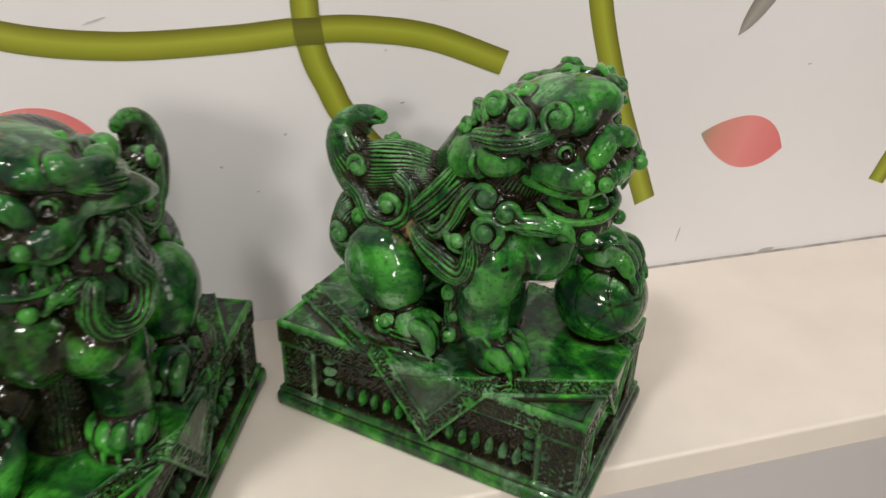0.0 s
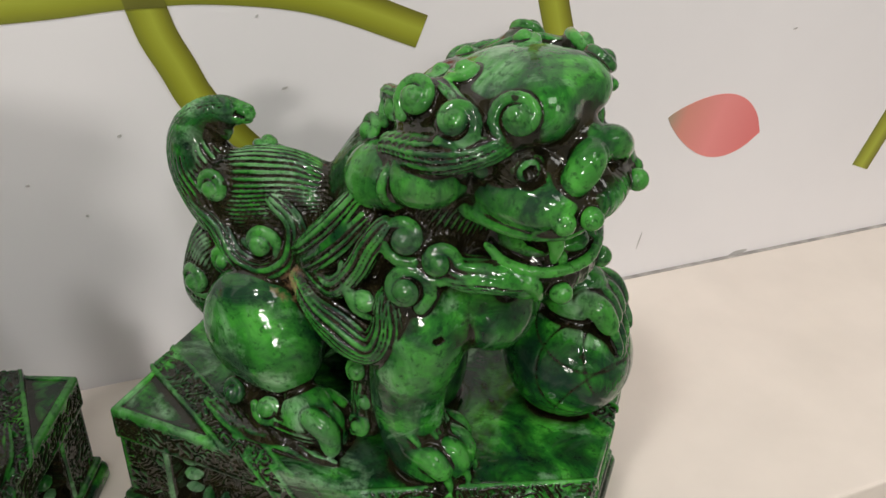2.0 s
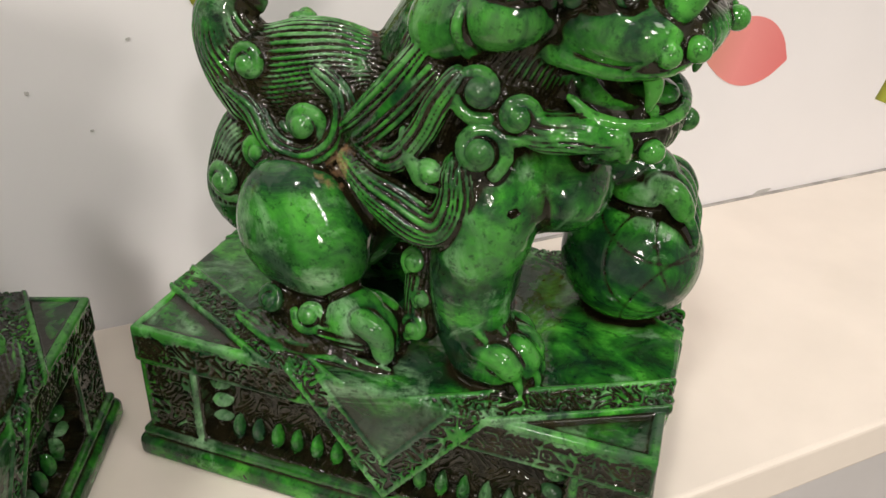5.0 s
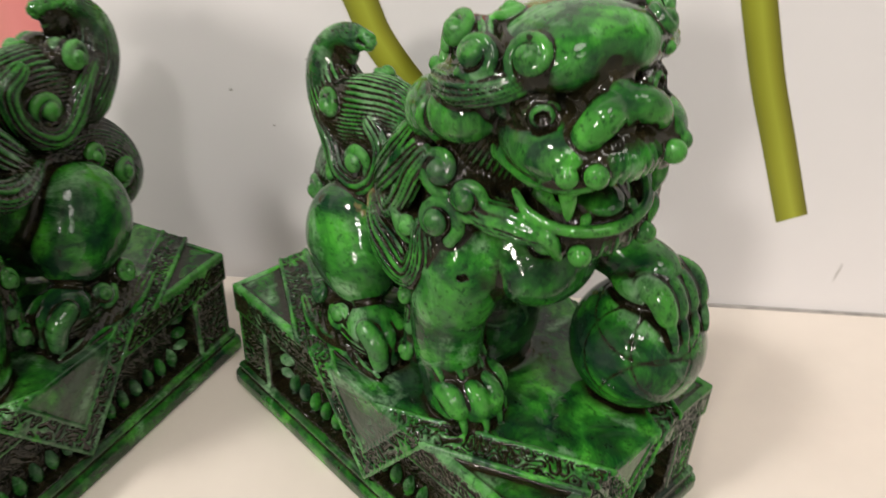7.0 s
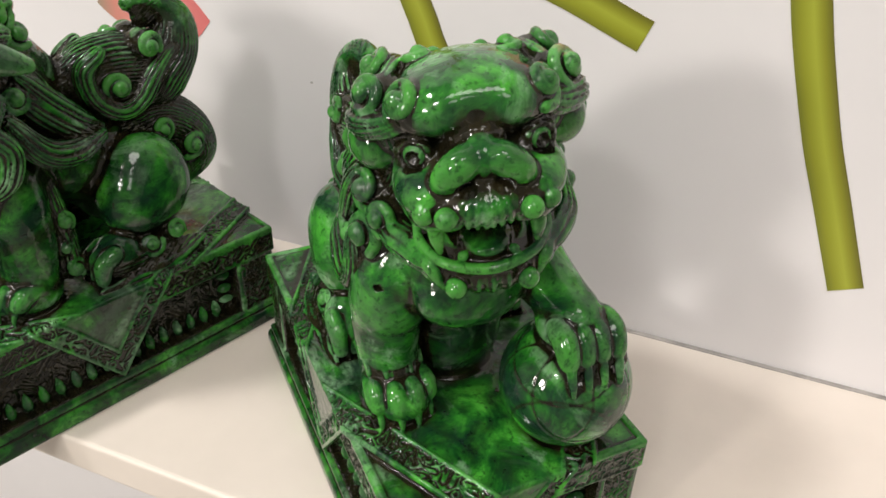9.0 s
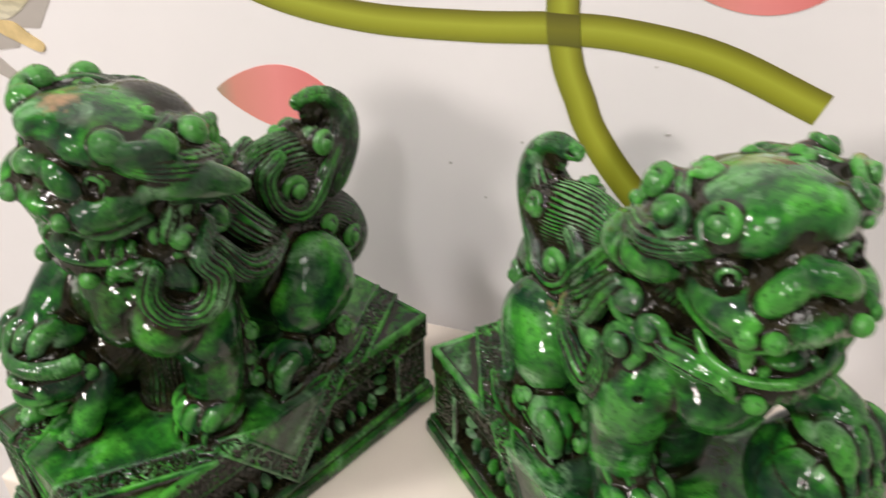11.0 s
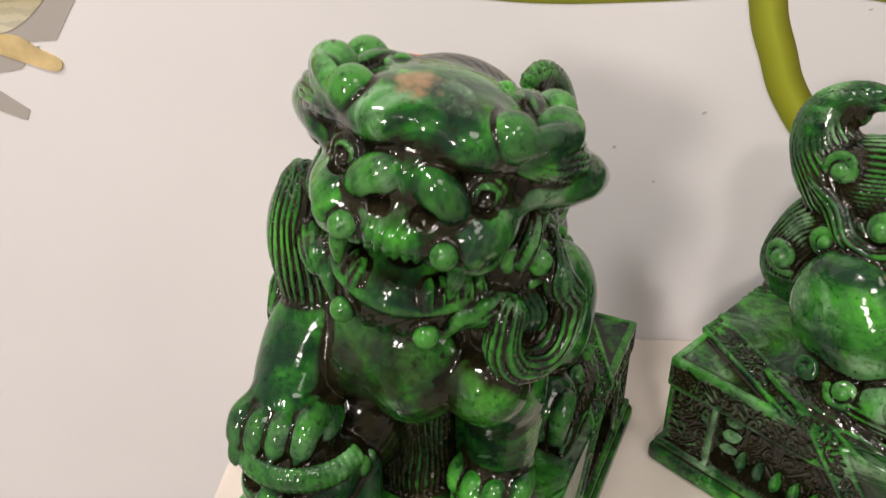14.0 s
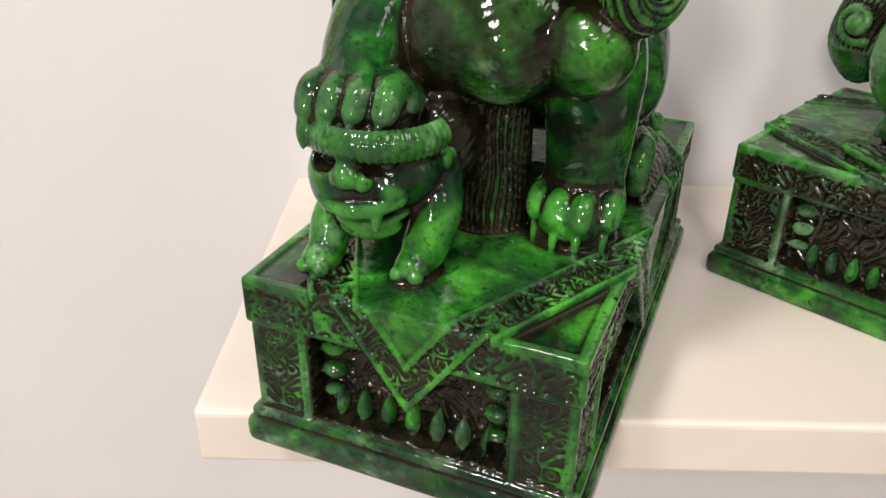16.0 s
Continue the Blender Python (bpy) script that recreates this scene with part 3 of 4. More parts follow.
def lion_body(female):
    s = Sculpt((-100, -62, -2), (104, 62, 226))
    if female:
        s.add((-98, -58, 0), (100, 58, 62), lambda x, y, z: pedestal(x, y, z, 1.5, 92.5, 51.0), 0.5, 0)
    else:
        s.add((-98, -60, 0), (100, 60, 62), lambda x, y, z: pedestal(x, y, z, -0.3, 91.5, 54.0), 0.5, 0)
    # trunk
    s.ball((-34, 0, 98), (27, 27, 31), 6)
    s.ball((-6, 0, 113), (40, 25, 24), 10)
    s.ball((22, -2, 124), (28, 29, 29), 12)
    s.ball((42, -3, 123), (16, 24, 19), 10, 0.12)
    s.lock([(12, -3, 134), (18, -6, 150), (26, -8, 164)], [28, 27, 24], (0, 1, 0), 60, 1.2, 8)
    if female:
        s.lock([(26, 0, 106), (28, 0, 82), (30, 0, 58)], [12, 13, 14], (1, 0, 0), 42, 1.7, 5, 0.35)
        for xx, yy, zz, r in ((42, -31, 119, 13), (47, -10, 115, 12), (46, 11, 117, 12), (38, 28, 122, 13)):
            s.ball((xx, yy, zz), (r, r, r), 5, 0.18)
    else:
        s.ball((22, 2, 80), (12, 19, 28), 6, 0.1)
        s.ball((50, -8, 119), (11, 19, 12), 6)
    # haunches, hind feet with toes, snail curls on the fetlock
    for q in (-1, 1):
        s.ball((-37, 25 * q, 96), (22, 17, 25), 3.5, -0.18)
        s.ball((-25, 30 * q, 90), (14, 12.5, 15), 8, -0.1)
        s.lock([(-36, 33 * q, 65), (-20, 36 * q, 65), (-8, 36 * q, 66)], [6, 7, 7.5], (0, q, 0), 16, 1.0, 4)
        s.ball((-12, 35 * q, 71), (11, 9.5, 10.5), 3, -0.1)
        for dy in (-5.5, 0, 5.5):
            s.lock([(-8, 36 * q + dy, 75), (-2, 36 * q + dy, 71), (0, 36 * q + dy, 63)], [4.2, 4.2, 3.2], (0, 1, 0), 0, 0, 0.9, -0.1)
            s.ball((1.5, 36 * q + dy + 2.6, 61), (2, 1.2, 3), 0.6, 0.9)
        s.curl((-42, 40 * q, 73), (-0.3, q, 0.4), 6.2, q, 0.5)
        s.curl((-27, 40.5 * q, 71), (0.1, q, 0.5), 7.2, -q, 0.0)
        for i in range(6):
            s.lock([(-56 + 4 * i, 37 * q, 62 + i), (-40 + 5 * i, 44 * q, 60.5), (-22 + 5 * i, 45 * q, 59.5)], [2.0, 2.4, 1.4], (0, q, 0.5), 4, 0.6, 0.9)
    # inner front leg: bulging thigh, shin, foot with four toes and claws
    fy = -30
    s.ball((26, -25, 120), (16.5, 15.5, 20), 5, -0.12)
    s.lock([(26.5, -27, 116), (26, fy + 1, 107), (25, fy, 101)], [16, 15, 12.6], (0, -1, 0), 0, 0, 4, -0.12)
    s.lock([(24.5, fy, 100), (24.5, fy, 88), (26, fy, 74)], [13.4, 12.4, 11.2], (0, -1, 0), 0, 0, 1.2)
    toe = 38.0 if female else 42.0
    s.ball((toe - 8, fy, 66.5), (16, 13.5, 10.5), 3)
    s.ball((toe + 1, fy, 61), (4.5, 12.5, 4.5), 0.8, 0.95)
    for dy in (-10.2, -3.4, 3.4, 10.2):
        x0 = toe - 0.045 * dy * dy
        s.lock([(x0 - 6, fy + dy * 0.9, 72.5), (x0 + 1, fy + dy, 71.5), (x0 + 4.5, fy + dy, 68.0)], [3.4, 3.9, 3.4], (0, 1, 0), 0, 0, 3.6, -0.12)
        s.lock([(x0 + 6, fy + dy, 66), (x0 + 8, fy + dy, 62), (x0 + 8, fy + dy, 57.5)], [1.5, 1.1, 0.5], (0, 1, 0), 0, 0, 0.5, 0.0)
        for e in (-2.2, 0, 2.2):
            s.lock([(x0 - 11, fy + dy * 0.8 + e, 84), (x0 - 4, fy + dy * 0.85 + e, 77.5)], [1.4, 1.0], (1, 0, 1), 0, 0, 0.5, 0.0, 0.9)
    if not female:
        for px, py, pz in ((34, -38.6, 115), (31, -39.4, 110), (37, -37.2, 121), (30, -40.2, 118)):
            s.ball((px, py, pz), (1.6, 1.6, 1.0), 0.5, cut=True, wash_shade=1.0)
    s.lock([(11, fy + 4, 113), (10, fy + 2, 95), (9, fy + 2, 72)], [6, 7, 7], (-0.5, -1, 0), 20, 1.0, 1.5)
    for px, pz, r in ((7, 97, 5.2), (10, 84, 4.2), (8, 72, 6.0)):
        s.curl((px, fy - 6, pz), (-0.3, -1, 0.3), r, -1, 1.0)
    # mane over the shoulder and flank
    for q in (-1, 1):
        for i in range(2):
            s.lock([(-24 + 3 * i, (20 + 2 * i) * q, 128 - 3 * i), (-12 + 3 * i, (27 + 2 * i) * q, 138 - 4 * i), (0 + 3 * i, (31 + i) * q, 151 - 5 * i), (8 + 3 * i, (31 + i) * q, 162 - 6 * i)],
                   [2.5, 5.0, 5.5, 4.5], (0, q, 0.2), 14, 1.4, 1.4)
        if not female:
            s.lock([(-18, 27 * q, 124), (-4, 35 * q, 119), (8, 37.5 * q, 114), (17, 38.5 * q, 114), (21, 39 * q, 123), (21, 39 * q, 133)], [4, 6.5, 7.5, 6.5, 5.5, 4.5], (0, q, 0), 18, 1.4, 1.5)
            s.lock([(-14, 29 * q, 131), (0, 35 * q, 130), (9, 38 * q, 140), (14, 38 * q, 150), (19, 37 * q, 158)], [2.5, 4.2, 3.8, 3.6, 3.2], (0, q, 0), 9, 1.0, 1.2, -0.15)
            s.lock([(4, 37 * q, 140), (7, 39.5 * q, 133), (10, 40 * q, 127)], [1.6, 1.8, 1.8], (0, q, 0), 0, 0, 0.8, -0.15)
            s.curl((27, 40.5 * q, 139), (0.2, q, 0.2), 9.4, -q, 2.2)
            s.curl((13, 40.5 * q, 130), (0, q, 0.2), 6.2, q, 3.0)
            s.curl((25, 38 * q, 155), (0.2, q, 0.3), 9.0, q, 2.0)
            s.curl((36, 37 * q, 149), (0.4, q, 0.2), 8.2, -q, 1.0)
            s.curl((14, 33 * q, 166), (-0.2, q, 0.2), 6.0, q, 0.0)
        elif q < 0:
            # the horseshoe-shaped lock on the near shoulder, knobs above it
            ring = [(37 + 11.5 * math.cos(a), -(43.5 - 5.5 * math.cos(a)), 141 + 13.5 * math.sin(a)) for a in (2.2, 3.0, 3.8, 4.6, 5.4, 6.2, 7.0)]
            s.ball((34, -33, 141), (13, 10, 15), 3, 0.4)
            s.lock([(22, -40, 160), *ring], [4, 4.8, 5.2, 5.4, 5.4, 5.2, 5.0, 4.2], (0.45, -0.89, 0), 14, 1.3, 1.5)
            for i in range(5):
                s.lock([(33 + 2.4 * i, -42.5 + 0.9 * i, 135 + i), (34 + 2.4 * i, -44 + 0.9 * i, 142 + i), (35 + 2.2 * i, -41.5 + 0.8 * i, 150)], [1.3, 1.8, 1.2], (0, -1, 0), 0, 0, 0.6)
            s.ball((31, -31, 154), (13, 10, 22), 3, 0.3)
            s.curl((34, -43, 159), (0.2, -1, 0.2), 7.4, -1, 2.0)
            s.curl((31, -41, 171), (0.2, -1, 0.2), 6.2, 1, 2.0)
            s.curl((14, -38, 158), (-0.2, -1, 0.2), 7.2, 1, 0.0)
            s.lock([(-20, -28, 128), (-4, -36, 128), (10, -40, 134), (20, -40, 150)], [3.5, 6, 6, 4], (0, -1, 0), 16, 1.3, 1.6)
        else:
            s.ball((35, 30, 149), (15, 13, 25), 5, 0.15)
            s.lock([(42, 25, 171), (43, 27, 154), (42, 27, 138)], [8, 10.5, 9.5], (0.6, 0.8, 0), 26, 1.4, 4, -0.05)
            for i in range(3):
                s.lock([(30 + 4 * i, 36 - 1.4 * i, 170 - i), (29 + 5 * i, 38.5 - 1.8 * i, 154), (26 + 5.5 * i, 38 - 1.8 * i, 136 + i)], [2.6, 4.2, 3.0], (0.4, 1, 0), 0, 0, 1.4, -0.15)
            ring = [(35 + 9.5 * math.cos(a), 41 - 2.5 * math.cos(a), 125 + 12 * math.sin(a)) for a in (2.2, 3.2, 4.2, 5.2, 6.2, 7.2)]
            s.lock([(22, 36, 142), *ring], [3.5, 4, 4.4, 4.4, 4.4, 4.2, 3.6], (0.3, 1, 0), 12, 1.2, 1.4)
            s.curl((35, 41, 126), (0.3, 1, 0), 6.0, 1, 0)
    s.lock([(-20, -2, 132), (-8, -3, 146), (2, -4, 156), (10, -5, 164)], [8, 13, 16, 18], (0, 0.2, 1), 46, 1.5, 4)
    # tail: broad plume with a forward-curling tip, a lower lobe and snail curls
    up, bk = (3.0, -3.0) if female else (-2.0, 2.0)
    s.lock([(-20, -8, 144), (-35, -9, 143 + up), (-51, -9, 140 + up), (-63, -9, 143 + up)], [14, 19.5, 18, 14.5], (0, 1, 0), 52, 1.7, 3, flat=0.72)
    s.lock([(-58 + bk, -9, 138 + up), (-68 + bk, -9, 149 + up), (-71.5 + bk, -9, 159 + up), (-68 + bk, -8, 167 + up), (-60 + bk, -7, 171.5 + up), (-51 + bk, -6, 172 + up)],
           [16, 13, 9.5, 7.0, 5.4, 3.8], (0, 1, 0), 26, 1.7, 2, flat=0.86)
    s.lock([(-42, -9, 119), (-58, -9, 118), (-68 + bk, -9, 108), (-72 + bk, -9, 95), (-67, -9, 86)], [13, 13.5, 12, 11, 8], (0, 1, 0), 36, 1.6, 3, flat=0.8)
    for q in (-1, 1):
        cz = 145 if female else 131
        s.lock([(-66, -9 + 9 * q, cz + 9), (-54, -9 + 12 * q, cz + 2), (-45, -9 + 14 * q, cz - 8), (-33, -9 + 14.5 * q, cz - 11), (-23, -9 + 13 * q, cz - 3), (-22, -9 + 11 * q, cz + 9), (-30, -9 + 11 * q, cz + 16)],
               [3, 4.5, 4.5, 4.5, 4.5, 4.5, 3.5], (0, q, 0), 12, 1.3, 1.5)
        s.curl((-34.5, -9 + 15.5 * q, cz), (0, q, 0), 10.0, -q, 0.3)
        s.curl((-54, -9 + 13.5 * q, 159 if female else 147), (-0.1, q, 0), 7.8, q, 1.0)
        s.curl((-53, -9 + 12.5 * q, 117), (0, q, 0), 7.5, q, 2.0)
        s.curl((-69, -9 + 10.5 * q, 103), (-0.2, q, 0), 8.8, q, 2.0)
    s.ball((-60, -8, 166 + up), (6.5, 4.0, 6.5), 2, 0.5)
    s.curl((-44, -1, 160 + up), (0, 0.4, 1), 7, 1, 0)
    if female:
        # shade of the legs and belly painted in as a darker body
        s.W[:, :, int(64 / GRID):] += 0.06
        s.W[:, :, int(64 / GRID):int(134 / GRID)] += 0.06  # more pigment on the chest and legs of this cast
    return s


def lion_head(s, origin, yaw, roll, female):
    """The head on its own axes: f ahead, l to the outer side, z up; roll lifts the outer side."""
    turn = np.array(Euler((0, 0, radians(yaw))).to_matrix()) @ np.array(Euler((radians(roll), 0, 0)).to_matrix())
    rot = turn
    tilt = turn @ np.array(Euler((0, radians(-9), 0)).to_matrix())
    eye = 15.0 if female else 16.5
    m = -5.0 if female else 0.0  # the shorter muzzle
    c = -4.0 if female else 0.0  # the flatter cap
    heavy = 0.1 if female else 0.0  # more pigment on this cast

    def P(f, l, z):
        return tuple(np.array(origin) + turn @ np.array((f, l, z), float))

    def D(f, l, z):
        return tuple(turn @ np.array((f, l, z), float))

    def ball(p, r, **k):
        s.ball(P(*p), r, **{"rot": rot, **k, "wash_shade": k.get("wash_shade", 0.0) + heavy})

    def lock(pts, rad, side, *a, **k):
        s.lock([P(*p) for p in pts], rad, D(*side), *a, **{**k, "wash_shade": k.get("wash_shade", 0.0) + heavy})

    ball((0, 0, -6), (25, 26, 25), k=6, wash_shade=0.3)
    ball((24, 0, -5), (18, 20, 13), k=6, wash_shade=0.25)
    ball((20, 0, -34), (19, 17, 11), k=5)
    # the hair like a cap: grooved brim, smooth parted plate, curls round it
    ball((9, 0, 9 + c / 2), (30, 33, 10), k=1.5, rot=tilt, wash_shade=0.2)
    ball((15, 0, 15.5 + c), (23.5, 21.5, 10), k=1.5, rot=tilt, wash_shade=-0.15, seam=0)
    for q in (-1, 1):
        ball((29, 9.5 * q, 15.5 + c / 2), (10.5, 10.5, 8.0 + c / 4), k=4.0, wash_shade=-0.08)
        lock([(36, 5 * q, 12), (29, 15 * q, 12.5), (25, 25 * q, 10), (13, 32.5 * q, 7), (-7, 29 * q, 1)], [2.4, 3.0, 4.4, 5.4, 5.2], (0.3, q, 0.2), 18, 1.2, 1.6)
        for p, r, a in (((31, 21.5 * q, 19), 8.2, 1), ((18, 31 * q, 18), 8.0, -1), ((1, 28 * q, 19 + c), 8.0, 1), ((-13, 21 * q, 9 + c), 7.4, 1), ((-19, 23 * q, -4), 6.8, -1)):
            if female and p[0] > 0:
                ball((p[0] - 1.5, p[1] - 2.2 * q, p[2] - 3), 6.2, k=0.8, wash_shade=-0.4, seam=0.8)
            else:
                s.curl(P(*p), D(0.45 if p[0] > 15 else 0, 0.8 * q, 0.6), r, a * q, 1.0)
        if female:
            for i in range(3):
                lock([(36 - 2 * i, (4 + i) * q, 14.5 - 2 * i), (32 - 1.5 * i, (14 + i) * q, 13.5 - 1.5 * i), (30 - 2 * i, (22 + 1.5 * i) * q, 15 - 2.5 * i), (25 - 2 * i, (28 + i) * q, 17 - 3 * i), (18 - 2 * i, (32 + i) * q, 17 - 3 * i)],
                     [1.6, 2.4, 2.8, 2.6, 1.8], (0.7, 0.7 * q, 0.2), 0, 0, 1.2, wash_shade=-0.05, seam=0.9)
        for i in range(4):
            lock([(16 - 8 * i, (25 - i) * q, 19 + c - 2 * i), (5 - 8 * i, (20 - i) * q, 19 + c - 3 * i), (-5 - 5 * i, (13 - i) * q, 15 + c - 4 * i)], [1.8, 3.0, 2.2], (0, q, 1), 8, 0.9, 0.9)
        # ear
        if female:
            lock([(16, 27 * q, 2), (4, 36 * q, -1), (-9, 42 * q, -6)], [8, 7.0, 3.2], (1, 0, 0.3), 0, 0, 1.8, wash_shade=-0.1)
            lock([(12, 30 * q, -4), (2, 36 * q, -6)], [5.5, 4.5], (1, 0, 0.3), 0, 0, 0.8, wash_shade=-0.1)
        else:
            lock([(8, 29 * q, -4), (2, 30 * q, -5)], [8.5, 9.0], (0, q, 0), 0, 0, 1.2, wash_shade=-0.25)
            lock([(-6, 29 * q, -8), (-14, 29 * q, -11)], [10.5, 11], (0, q, 0), 0, 0, 0.8, wash_shade=-0.22)
            lock([(-3, 31 * q, 3), (-3, 40 * q, -6), (-3, 34 * q, -17)], [1.1, 1.3, 1.1], (0, q, 0), 0, 0, 0.6, wash_shade=-0.1)
            s.curl(P(-22, 25 * q, 0), D(-0.4, q, 0.4), 6.0, q, 0)
        # cheek running into the lip, eye with ring and pupil
        ball((29 + m / 2, 17 * q, -8), (17, 9.5, 9.0), k=6, wash_shade=-0.2)
        lock([(16, 23 * q, -15), (32, 21 * q, -16), (44 + m, 15.5 * q, -15)], [2.6, 2.8, 2.4], (0, q, 0), 0, 0, 5.0)
        ball((27.5, (eye + 0.5) * q, 2.0), (8, 7.5, 6.5), k=1.5, wash_shade=0.75)
        e = np.array(P(31.0 if female else 29.5, (eye + 0.5) * q, 2.0))
        d = np.array(D(0.88, 0.45 * q, 0.05))
        s.ball(tuple(e), 6.4, k=0.7, wash_shade=-0.1, seam=0.7)
        s.ball(tuple(e + d * 5.4), 4.2, k=0.5, cut=True, wash_shade=0.95)
        s.ball(tuple(e + d * 2.3), 3.9, k=0.4, wash_shade=-0.35, seam=0)
        s.ball(tuple(e + d * 5.6), 2.1, k=0.4, cut=True, wash_shade=1.0)
        ball((20, 22 * q, 2), (5, 4, 5), k=0.8, wash_shade=-0.1)
        ball((14, 25 * q, 1), (4.5, 4, 5), k=0.8, wash_shade=0.0)
        lock([(36, 9 * q, -3), (34, 17 * q, -5), (24, 24 * q, -3)], [1.2, 1.5, 1.2], (1, 0, 0), 0, 0, 0.8, wash_shade=0.2)
    # crown curls behind the plate
    for p in ((8, 14, 23 + 1.5 * c), (7, -13, 23 + 1.5 * c), (-9, 8, 16 + c), (-6, -8, 17 + c)):
        s.curl(P(*p), D(-0.2, 0, 1), 6.4, 1, p[1])
    # nose: arched bridge with two drooping wings over the nostrils
    ball((36 + m, 0, 3), (11, 6.5, 7), k=4)
    ball((38 + m, 0, -9), (13, 18, 7.5), k=5, wash_shade=0.08 if female else 0.30)
    ball((32 + m / 2, 0, 6), (9, 7.5, 7), k=4, wash_shade=0.05)
    for q in (-1, 1):
        lock([(41 + m, 1.5 * q, 4.5), (44 + m, 6 * q, 3.5), (43.5 + m, 10.5 * q, -0.5), (40.5 + m, 13 * q, -5.5)], [3.4, 4.6, 4.2, 2.4], (1, 0, 0.3), 0, 0, 4.4, wash_shade=-0.05, seam=0.3)
        s.ball(P(48.5 + m, 5.5 * q, -3.0), (4.5, 2.8, 2.0), k=1.2, cut=True, wash_shade=1.0, rot=rot)
        # ridged moustache ending in knobs
        for i in range(7):
            l0, l1 = 0.7 + 1.5 * i, 1.0 + 2.6 * i
            lock([(46 + m - 0.03 * l0 * l0, l0 * q, -4), (50.5 + m - 0.024 * l1 * l1, 0.9 * l1 * q, -9), (49 + m - 0.026 * l1 * l1, l1 * q, -15)], [1.0, 1.35, 0.9], (1, 0, 0.3), 0, 0, 0.6, wash_shade=0.16, seam=0.9)
        lock([(46 + m, 10 * q, -14.5), (44 + m, 16 * q, -14), (38 + m, 21 * q, -15)], [2.0, 2.4, 2.2], (1, 0, 0), 9, 0.7, 1.2, wash_shade=0.0)
        ball((50 + m, 12.5 * q, -10), 3.5, k=0.7, wash_shade=-0.25)
        ball((45 + m, 18.5 * q, -10.5), 3.4, k=0.7, wash_shade=-0.25)
    # mouth, tongue, lower lip, teeth, tufted jaw
    s.ball(P(39 + m, 0, -22 if female else -24), (12, 11, 3.2) if female else (20, 17.5, 7.2), k=1.2, cut=True, wash_shade=1.0, rot=rot)
    s.ball(P(26 + m, 0, -22), (17, 25, 1.6 if female else 2.4), k=1.0, cut=True, wash_shade=1.0, rot=rot)
    ball((29 + m, 0, -30), (13, 9, 4.5), k=1.2, wash_shade=0.3)
    ball((26 + m, 0, -38.5), (17, 18.5, 9.5), k=3, wash_shade=0.25)
    lock([(20 + m, -21, -27), (28 + m, -20.5, -31), (38 + m, -14, -33.5), (43 + m, 0, -34.5), (38 + m, 14, -33.5), (28 + m, 20.5, -31), (20 + m, 21, -27)], [1.0, 1.3, 1.5, 1.6, 1.5, 1.3, 1.0], (0, 0, 1), 0, 0, 5.0, wash_shade=0.0)
    for i in range(9):
        a = 1.1 * (i - 4) / 4
        f, l = 22 + m + 19 * math.cos(a), 18 * math.sin(a)
        lock([(f, l, -37), (f - 2, 0.97 * l, -43), (f - 8, 0.85 * l, -49)], [2.0, 2.8, 1.4], (1, 0, 0), 8, 0.8, 1.6, wash_shade=0.12)
    for q in (-1, 1):
        lock([(39 + m, 15 * q, -15), (41 + m, 15.5 * q, -21), (40 + m, 15 * q, -28)], [2.6, 2.2, 0.8], (1, 0, 0), 0, 0, 0.8, wash_shade=-0.05)
        ball((38.7 + m, 8 * q, -31.5), (1.6, 1.9, 2.0), k=0.8, wash_shade=0.15)
        ball((31 + m, 17 * q, -39.5), (5, 4.8, 4.8), k=0.9, wash_shade=-0.2)
        lock([(31 + m, 20 * q, -35), (35 + m, 18 * q, -37), (35 + m, 15 * q, -44)], [1.8, 2.4, 1.8], (0.6, q, 0), 0, 0, 0.8, wash_shade=-0.1)
        ball((41 + m, 11.5 * q, -41.5), (3.8, 3.6, 3.6), k=0.9, wash_shade=-0.2)
        lock([(4, 29 * q, -29), (14, 28 * q, -35), (24, 23 * q, -36), (31 + m, 18 * q, -37)], [3.5, 5.4, 5.4, 4.0], (0, q, -0.2), 16, 1.3, 2.6)
        if female:
            for i in range(5):
                lock([(38 + m - 2.5 * i, (9 + 2.6 * i) * q, -27), (40 + m - 2.8 * i, (9.5 + 2.9 * i) * q, -32), (36 + m - 2.8 * i, (9 + 2.7 * i) * q, -39)], [1.3, 2.4, 1.3], (0.6, q, 0), 5, 0.9, 0.8, wash_shade=0.12)
            s.curl(P(16, 28 * q, -24), D(0.5, q, 0), 6.0, q, 0)
            for i in range(4):
                lock([(2 + 3 * i, 29 * q, -8), (4 + 4 * i, 30 * q, -18), (3 + 4 * i, 29 * q, -28)], [1.5, 2.6, 1.6], (0.2, q, 0), 5, 0.9, 0.9, wash_shade=0.1)


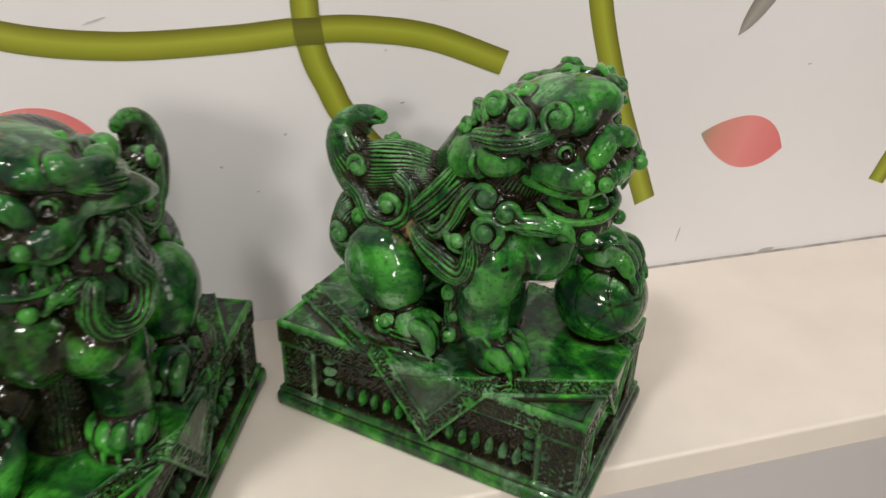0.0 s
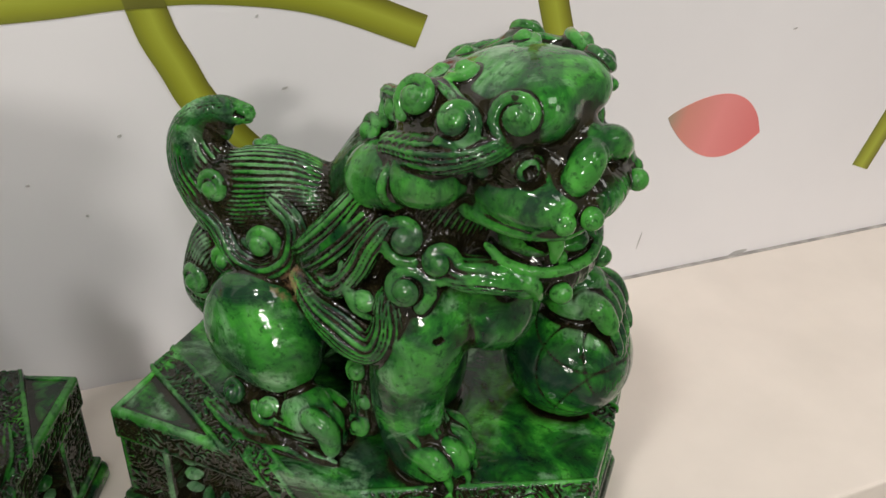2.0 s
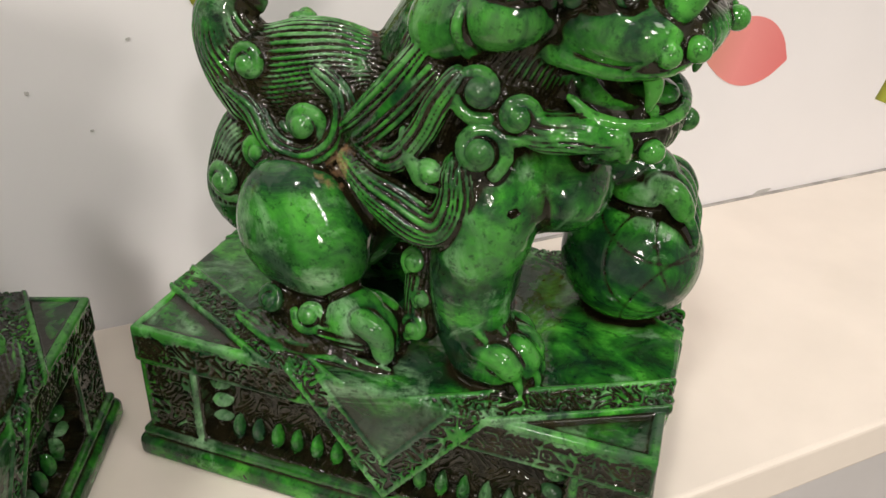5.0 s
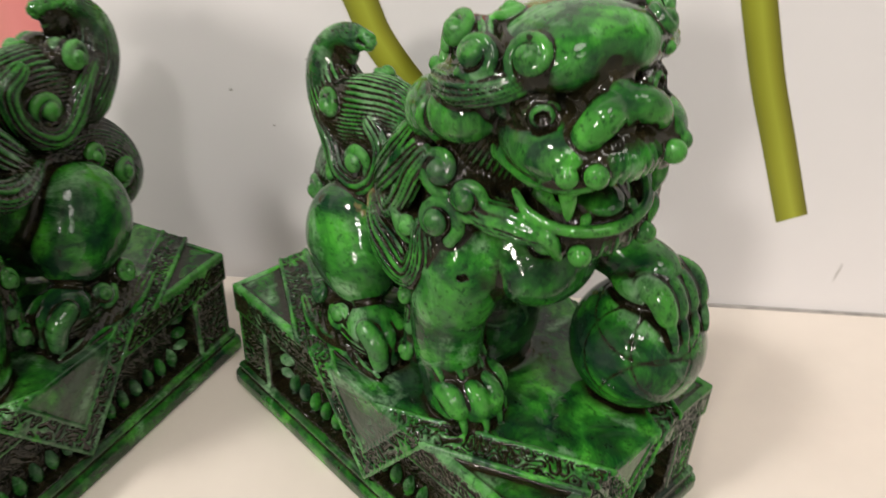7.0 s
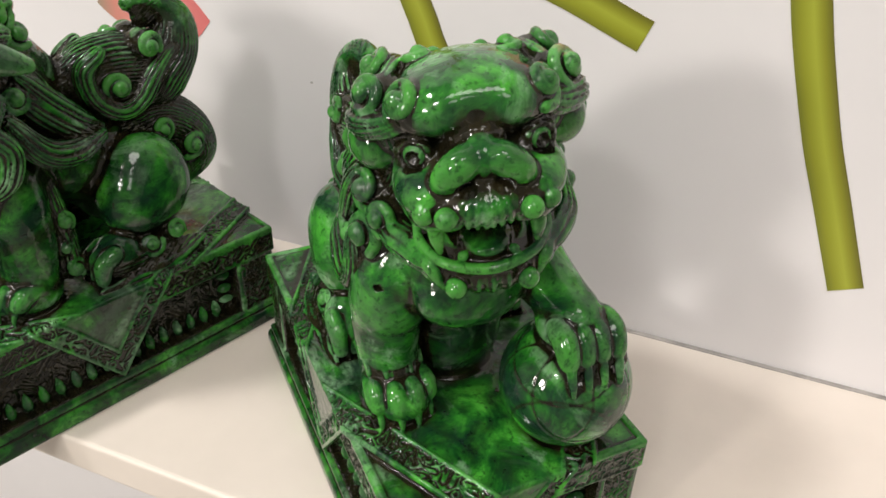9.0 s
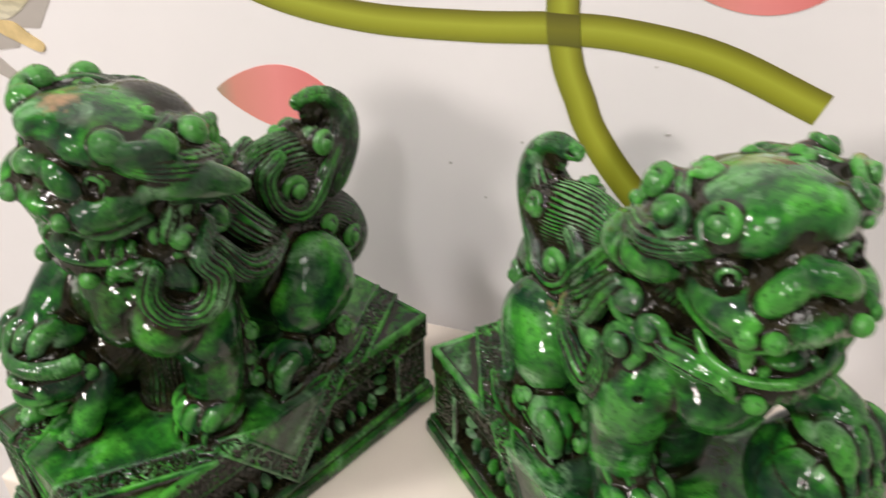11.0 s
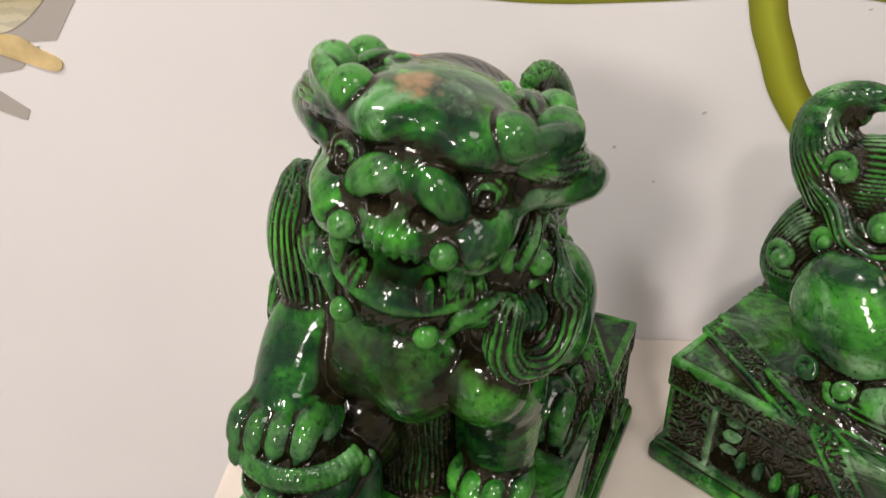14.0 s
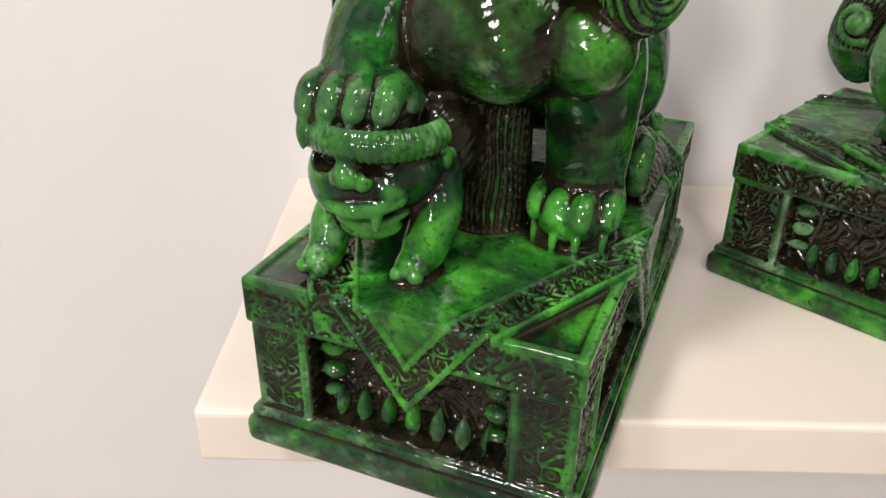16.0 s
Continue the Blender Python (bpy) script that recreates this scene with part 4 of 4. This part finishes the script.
def lion_with_ball(s):
    s.lock([(32, 18, 126), (48, 22, 119), (60, 24, 115), (70, 25, 113)], [15, 11.5, 10, 9.5], (0, 0, 1), 0, 0, 5)
    cx, cy, cz = 68.5, 25.0, 82.0

    def rings(x, y, z):
        g = 0
        for ax, h in (((0.5, -0.8, 0.3), 17), ((0.9, -0.2, 0.4), 17), ((0.3, -0.3, 0.9), 17), ((0.9, -0.6, -0.5), 17)):
            a = np.array(ax) / np.linalg.norm(ax)
            t = x * a[0] + y * a[1] + z * a[2]
            g = np.maximum(g, np.clip(1 - np.abs(t - h) / 0.6, 0, 1))
        return (g * 0.34).astype(np.float32)
    s.ball((cx, cy, cz), 25.0, 1.0, 0.0, groove=rings)
    s.ball((69, 25, 109.5), (14, 14, 8.0), 2.5)
    for dy in (-9.6, -3.2, 3.2, 9.6):
        s.lock([(73, 25 + dy, 113), (79, 25 + dy, 111), (83.5, 24.5 + dy, 105.5)], [3.8, 4.2, 3.5], (0, 1, 0), 0, 0, 2.4, -0.1)
        s.lock([(85, 24.5 + dy, 104), (88, 24 + dy, 99), (89.5, 24 + dy, 94.5)], [1.8, 1.4, 0.7], (0, 1, 0), 0, 0, 0.6, 0.2)
        s.ball((83, 27.7 + dy, 101), (3, 2.0, 4), 0.8, 0.9)


def lion_with_cub(s):
    s.lock([(32, 22, 128), (46, 26, 121), (57, 26, 113), (66, 23, 106)], [18, 14, 12, 10.5], (0, 0, 1), 0, 0, 5)
    # cub: trunk, head with a furry brow, face
    s.lock([(22, 22, 72), (42, 22, 76), (58, 18, 82)], [13, 14, 13], (0, 0, 1), 0, 0, 4)
    s.ball((44, 12, 88), (14, 15, 18), 4, 0.5)
    s.ball((68, 16, 89), (15, 16, 13), 3)
    s.ball((75, 22, 88), (12, 12, 12), 3)
    s.ball((78, 18, 85), (6.5, 11.5, 6.5), 3)
    s.ball((85, 18.5, 91), (4.0, 4.2, 3.4), 1.2, -0.25)
    s.lock([(78, 18, 98), (83, 18.5, 94)], [3.2, 3.6], (1, 0, 0), 0, 0, 1.2, -0.1)
    for dy in (-4.2, 4.2):
        s.ball((84, 18.5 + dy, 90), 3.0, 0.8, -0.1)
    for dy in (-8, 8):
        s.ball((83, 17.5 + dy, 94.5), (5.5, 4.6, 3.2), 0.8, cut=True, wash_shade=0.95)
        s.ball((79, 17.5 + dy, 94.5), 2.8, 0.6, 0.0)
        s.ball((78.5, 17.5 + 1.0 * dy, 87), (5, 4.5, 4), 2, -0.1)
    s.lock([(66, 3, 96), (76, 6, 97.5), (81, 14, 98), (81, 26, 98), (75, 34, 97)], [2.8, 3.2, 3.2, 3.2, 2.8], (1, 0, 0.2), 26, 1.2, 1.2)
    for i in range(27):
        a = -1.5 + 2.8 * i / 26
        bx, by = 66 + 18 * math.cos(a), 18 + 18 * math.sin(a)
        s.lock([(bx, by, 103), (bx + 2.0 * math.cos(a), by + 2 * math.sin(a), 99.5), (bx + 1.0 * math.cos(a), by + math.sin(a), 95.5)], [0.8, 1.0, 0.6], (1, 0, 0), 0, 0, 0.9, 0.1)
    s.ball((85, 17.5, 79), (8, 9, 2.8), 1.0, cut=True, wash_shade=1.0)
    s.ball((75, 17, 74), (8, 9, 4), 2)
    for dy in (-7, 7):
        s.lock([(84, 17.5 + dy, 82), (85, 17.5 + dy, 77)], [1.6, 0.7], (1, 0, 0), 0, 0, 0.5)
    s.lock([(70, 7, 78), (79, 11, 76.5), (81.5, 17.5, 76), (79, 24, 76.5), (70, 28, 78)], [1.2, 1.4, 1.5, 1.4, 1.2], (0, 0, 1), 0, 0, 0.8, -0.1)
    s.ball((79, 17.5, 77), (4, 4.5, 1.6), 0.8, 0.1)
    s.lock([(80, 6, 84.5), (84, 12, 82.5), (86, 18, 82), (84, 25, 82.5), (79, 31, 85)], [1.6, 1.8, 1.9, 1.8, 1.6], (0, 0, 1), 0, 0, 3.0, -0.1)
    s.curl((63, 1, 90), (0.4, -1, 0), 6.5, 1, 0)
    s.curl((63, 31, 90), (0.4, 1, 0), 6, -1, 0)
    s.lock([(58, 6, 84), (65, 2, 75), (70, 4, 64)], [8, 6.8, 6], (0, 1, 0), 0, 0, 2)
    s.lock([(62, 28, 78), (71, 31, 71), (76, 31, 63)], [7, 5.8, 5.0], (0, 1, 0), 0, 0, 2)
    for px, py in ((73, 5), (79, 31)):
        s.ball((px, py, 61.5), (7.0, 5.6, 5), 1.5, -0.1)
        for dy in (-2.6, 2.6):
            s.ball((px + 5.5, py + dy, 61), 2.4, 0.6, -0.1)
    s.ball((71, 20, 100), (12, 14, 5), 2, 0.5)
    # the big paw on its head
    s.ball((65, 21, 105), (15, 14.5, 8.5), 3)
    s.ball((76, 22, 99.5), (5, 13, 4), 1.0, 0.95)
    for dy in (-9.8, -3.3, 3.3, 9.8):
        x0 = 80 - 0.02 * dy * dy + 0.12 * dy
        s.lock([(x0 - 10, 22 + dy, 110.5), (x0 - 4, 22 + dy * 1.05, 109.5), (x0, 22 + dy * 1.05, 105)], [3.3, 3.7, 3.1], (0, 1, 0), 0, 0, 4.2, -0.05)
        s.lock([(x0 + 1, 22 + dy * 1.05, 104.5), (x0 + 3.5, 22 + dy * 1.05, 100), (x0 + 3.0, 22 + dy * 1.05, 95.5)], [1.6, 1.2, 0.5], (0, 1, 0), 0, 0, 0.6, -0.1)


male = lion_body(False)
lion_with_ball(male)
lion_head(male, (34, -5, 183), -18.4, 7.5, False)
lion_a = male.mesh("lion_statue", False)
lion_a.matrix_world = pose(0.0168, 0.437, SHELF, 0, 0, -43.5)
tagged(lion_a, "glossy marbled green resin guardian lion resting a paw on a ball", "statue", "pair of lion statues on the shelf")
female = lion_body(True)
lion_with_cub(female)
lion_head(female, (26.6, -12.9, 189.5), -10.6, 12.1, True)
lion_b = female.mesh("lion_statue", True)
lion_b.matrix_world = pose(-0.1755, 0.420, SHELF, 0, 0, -111.5)
tagged(lion_b, "glossy marbled green resin guardian lion with a cub under its paw", "statue", "pair of lion statues on the shelf")
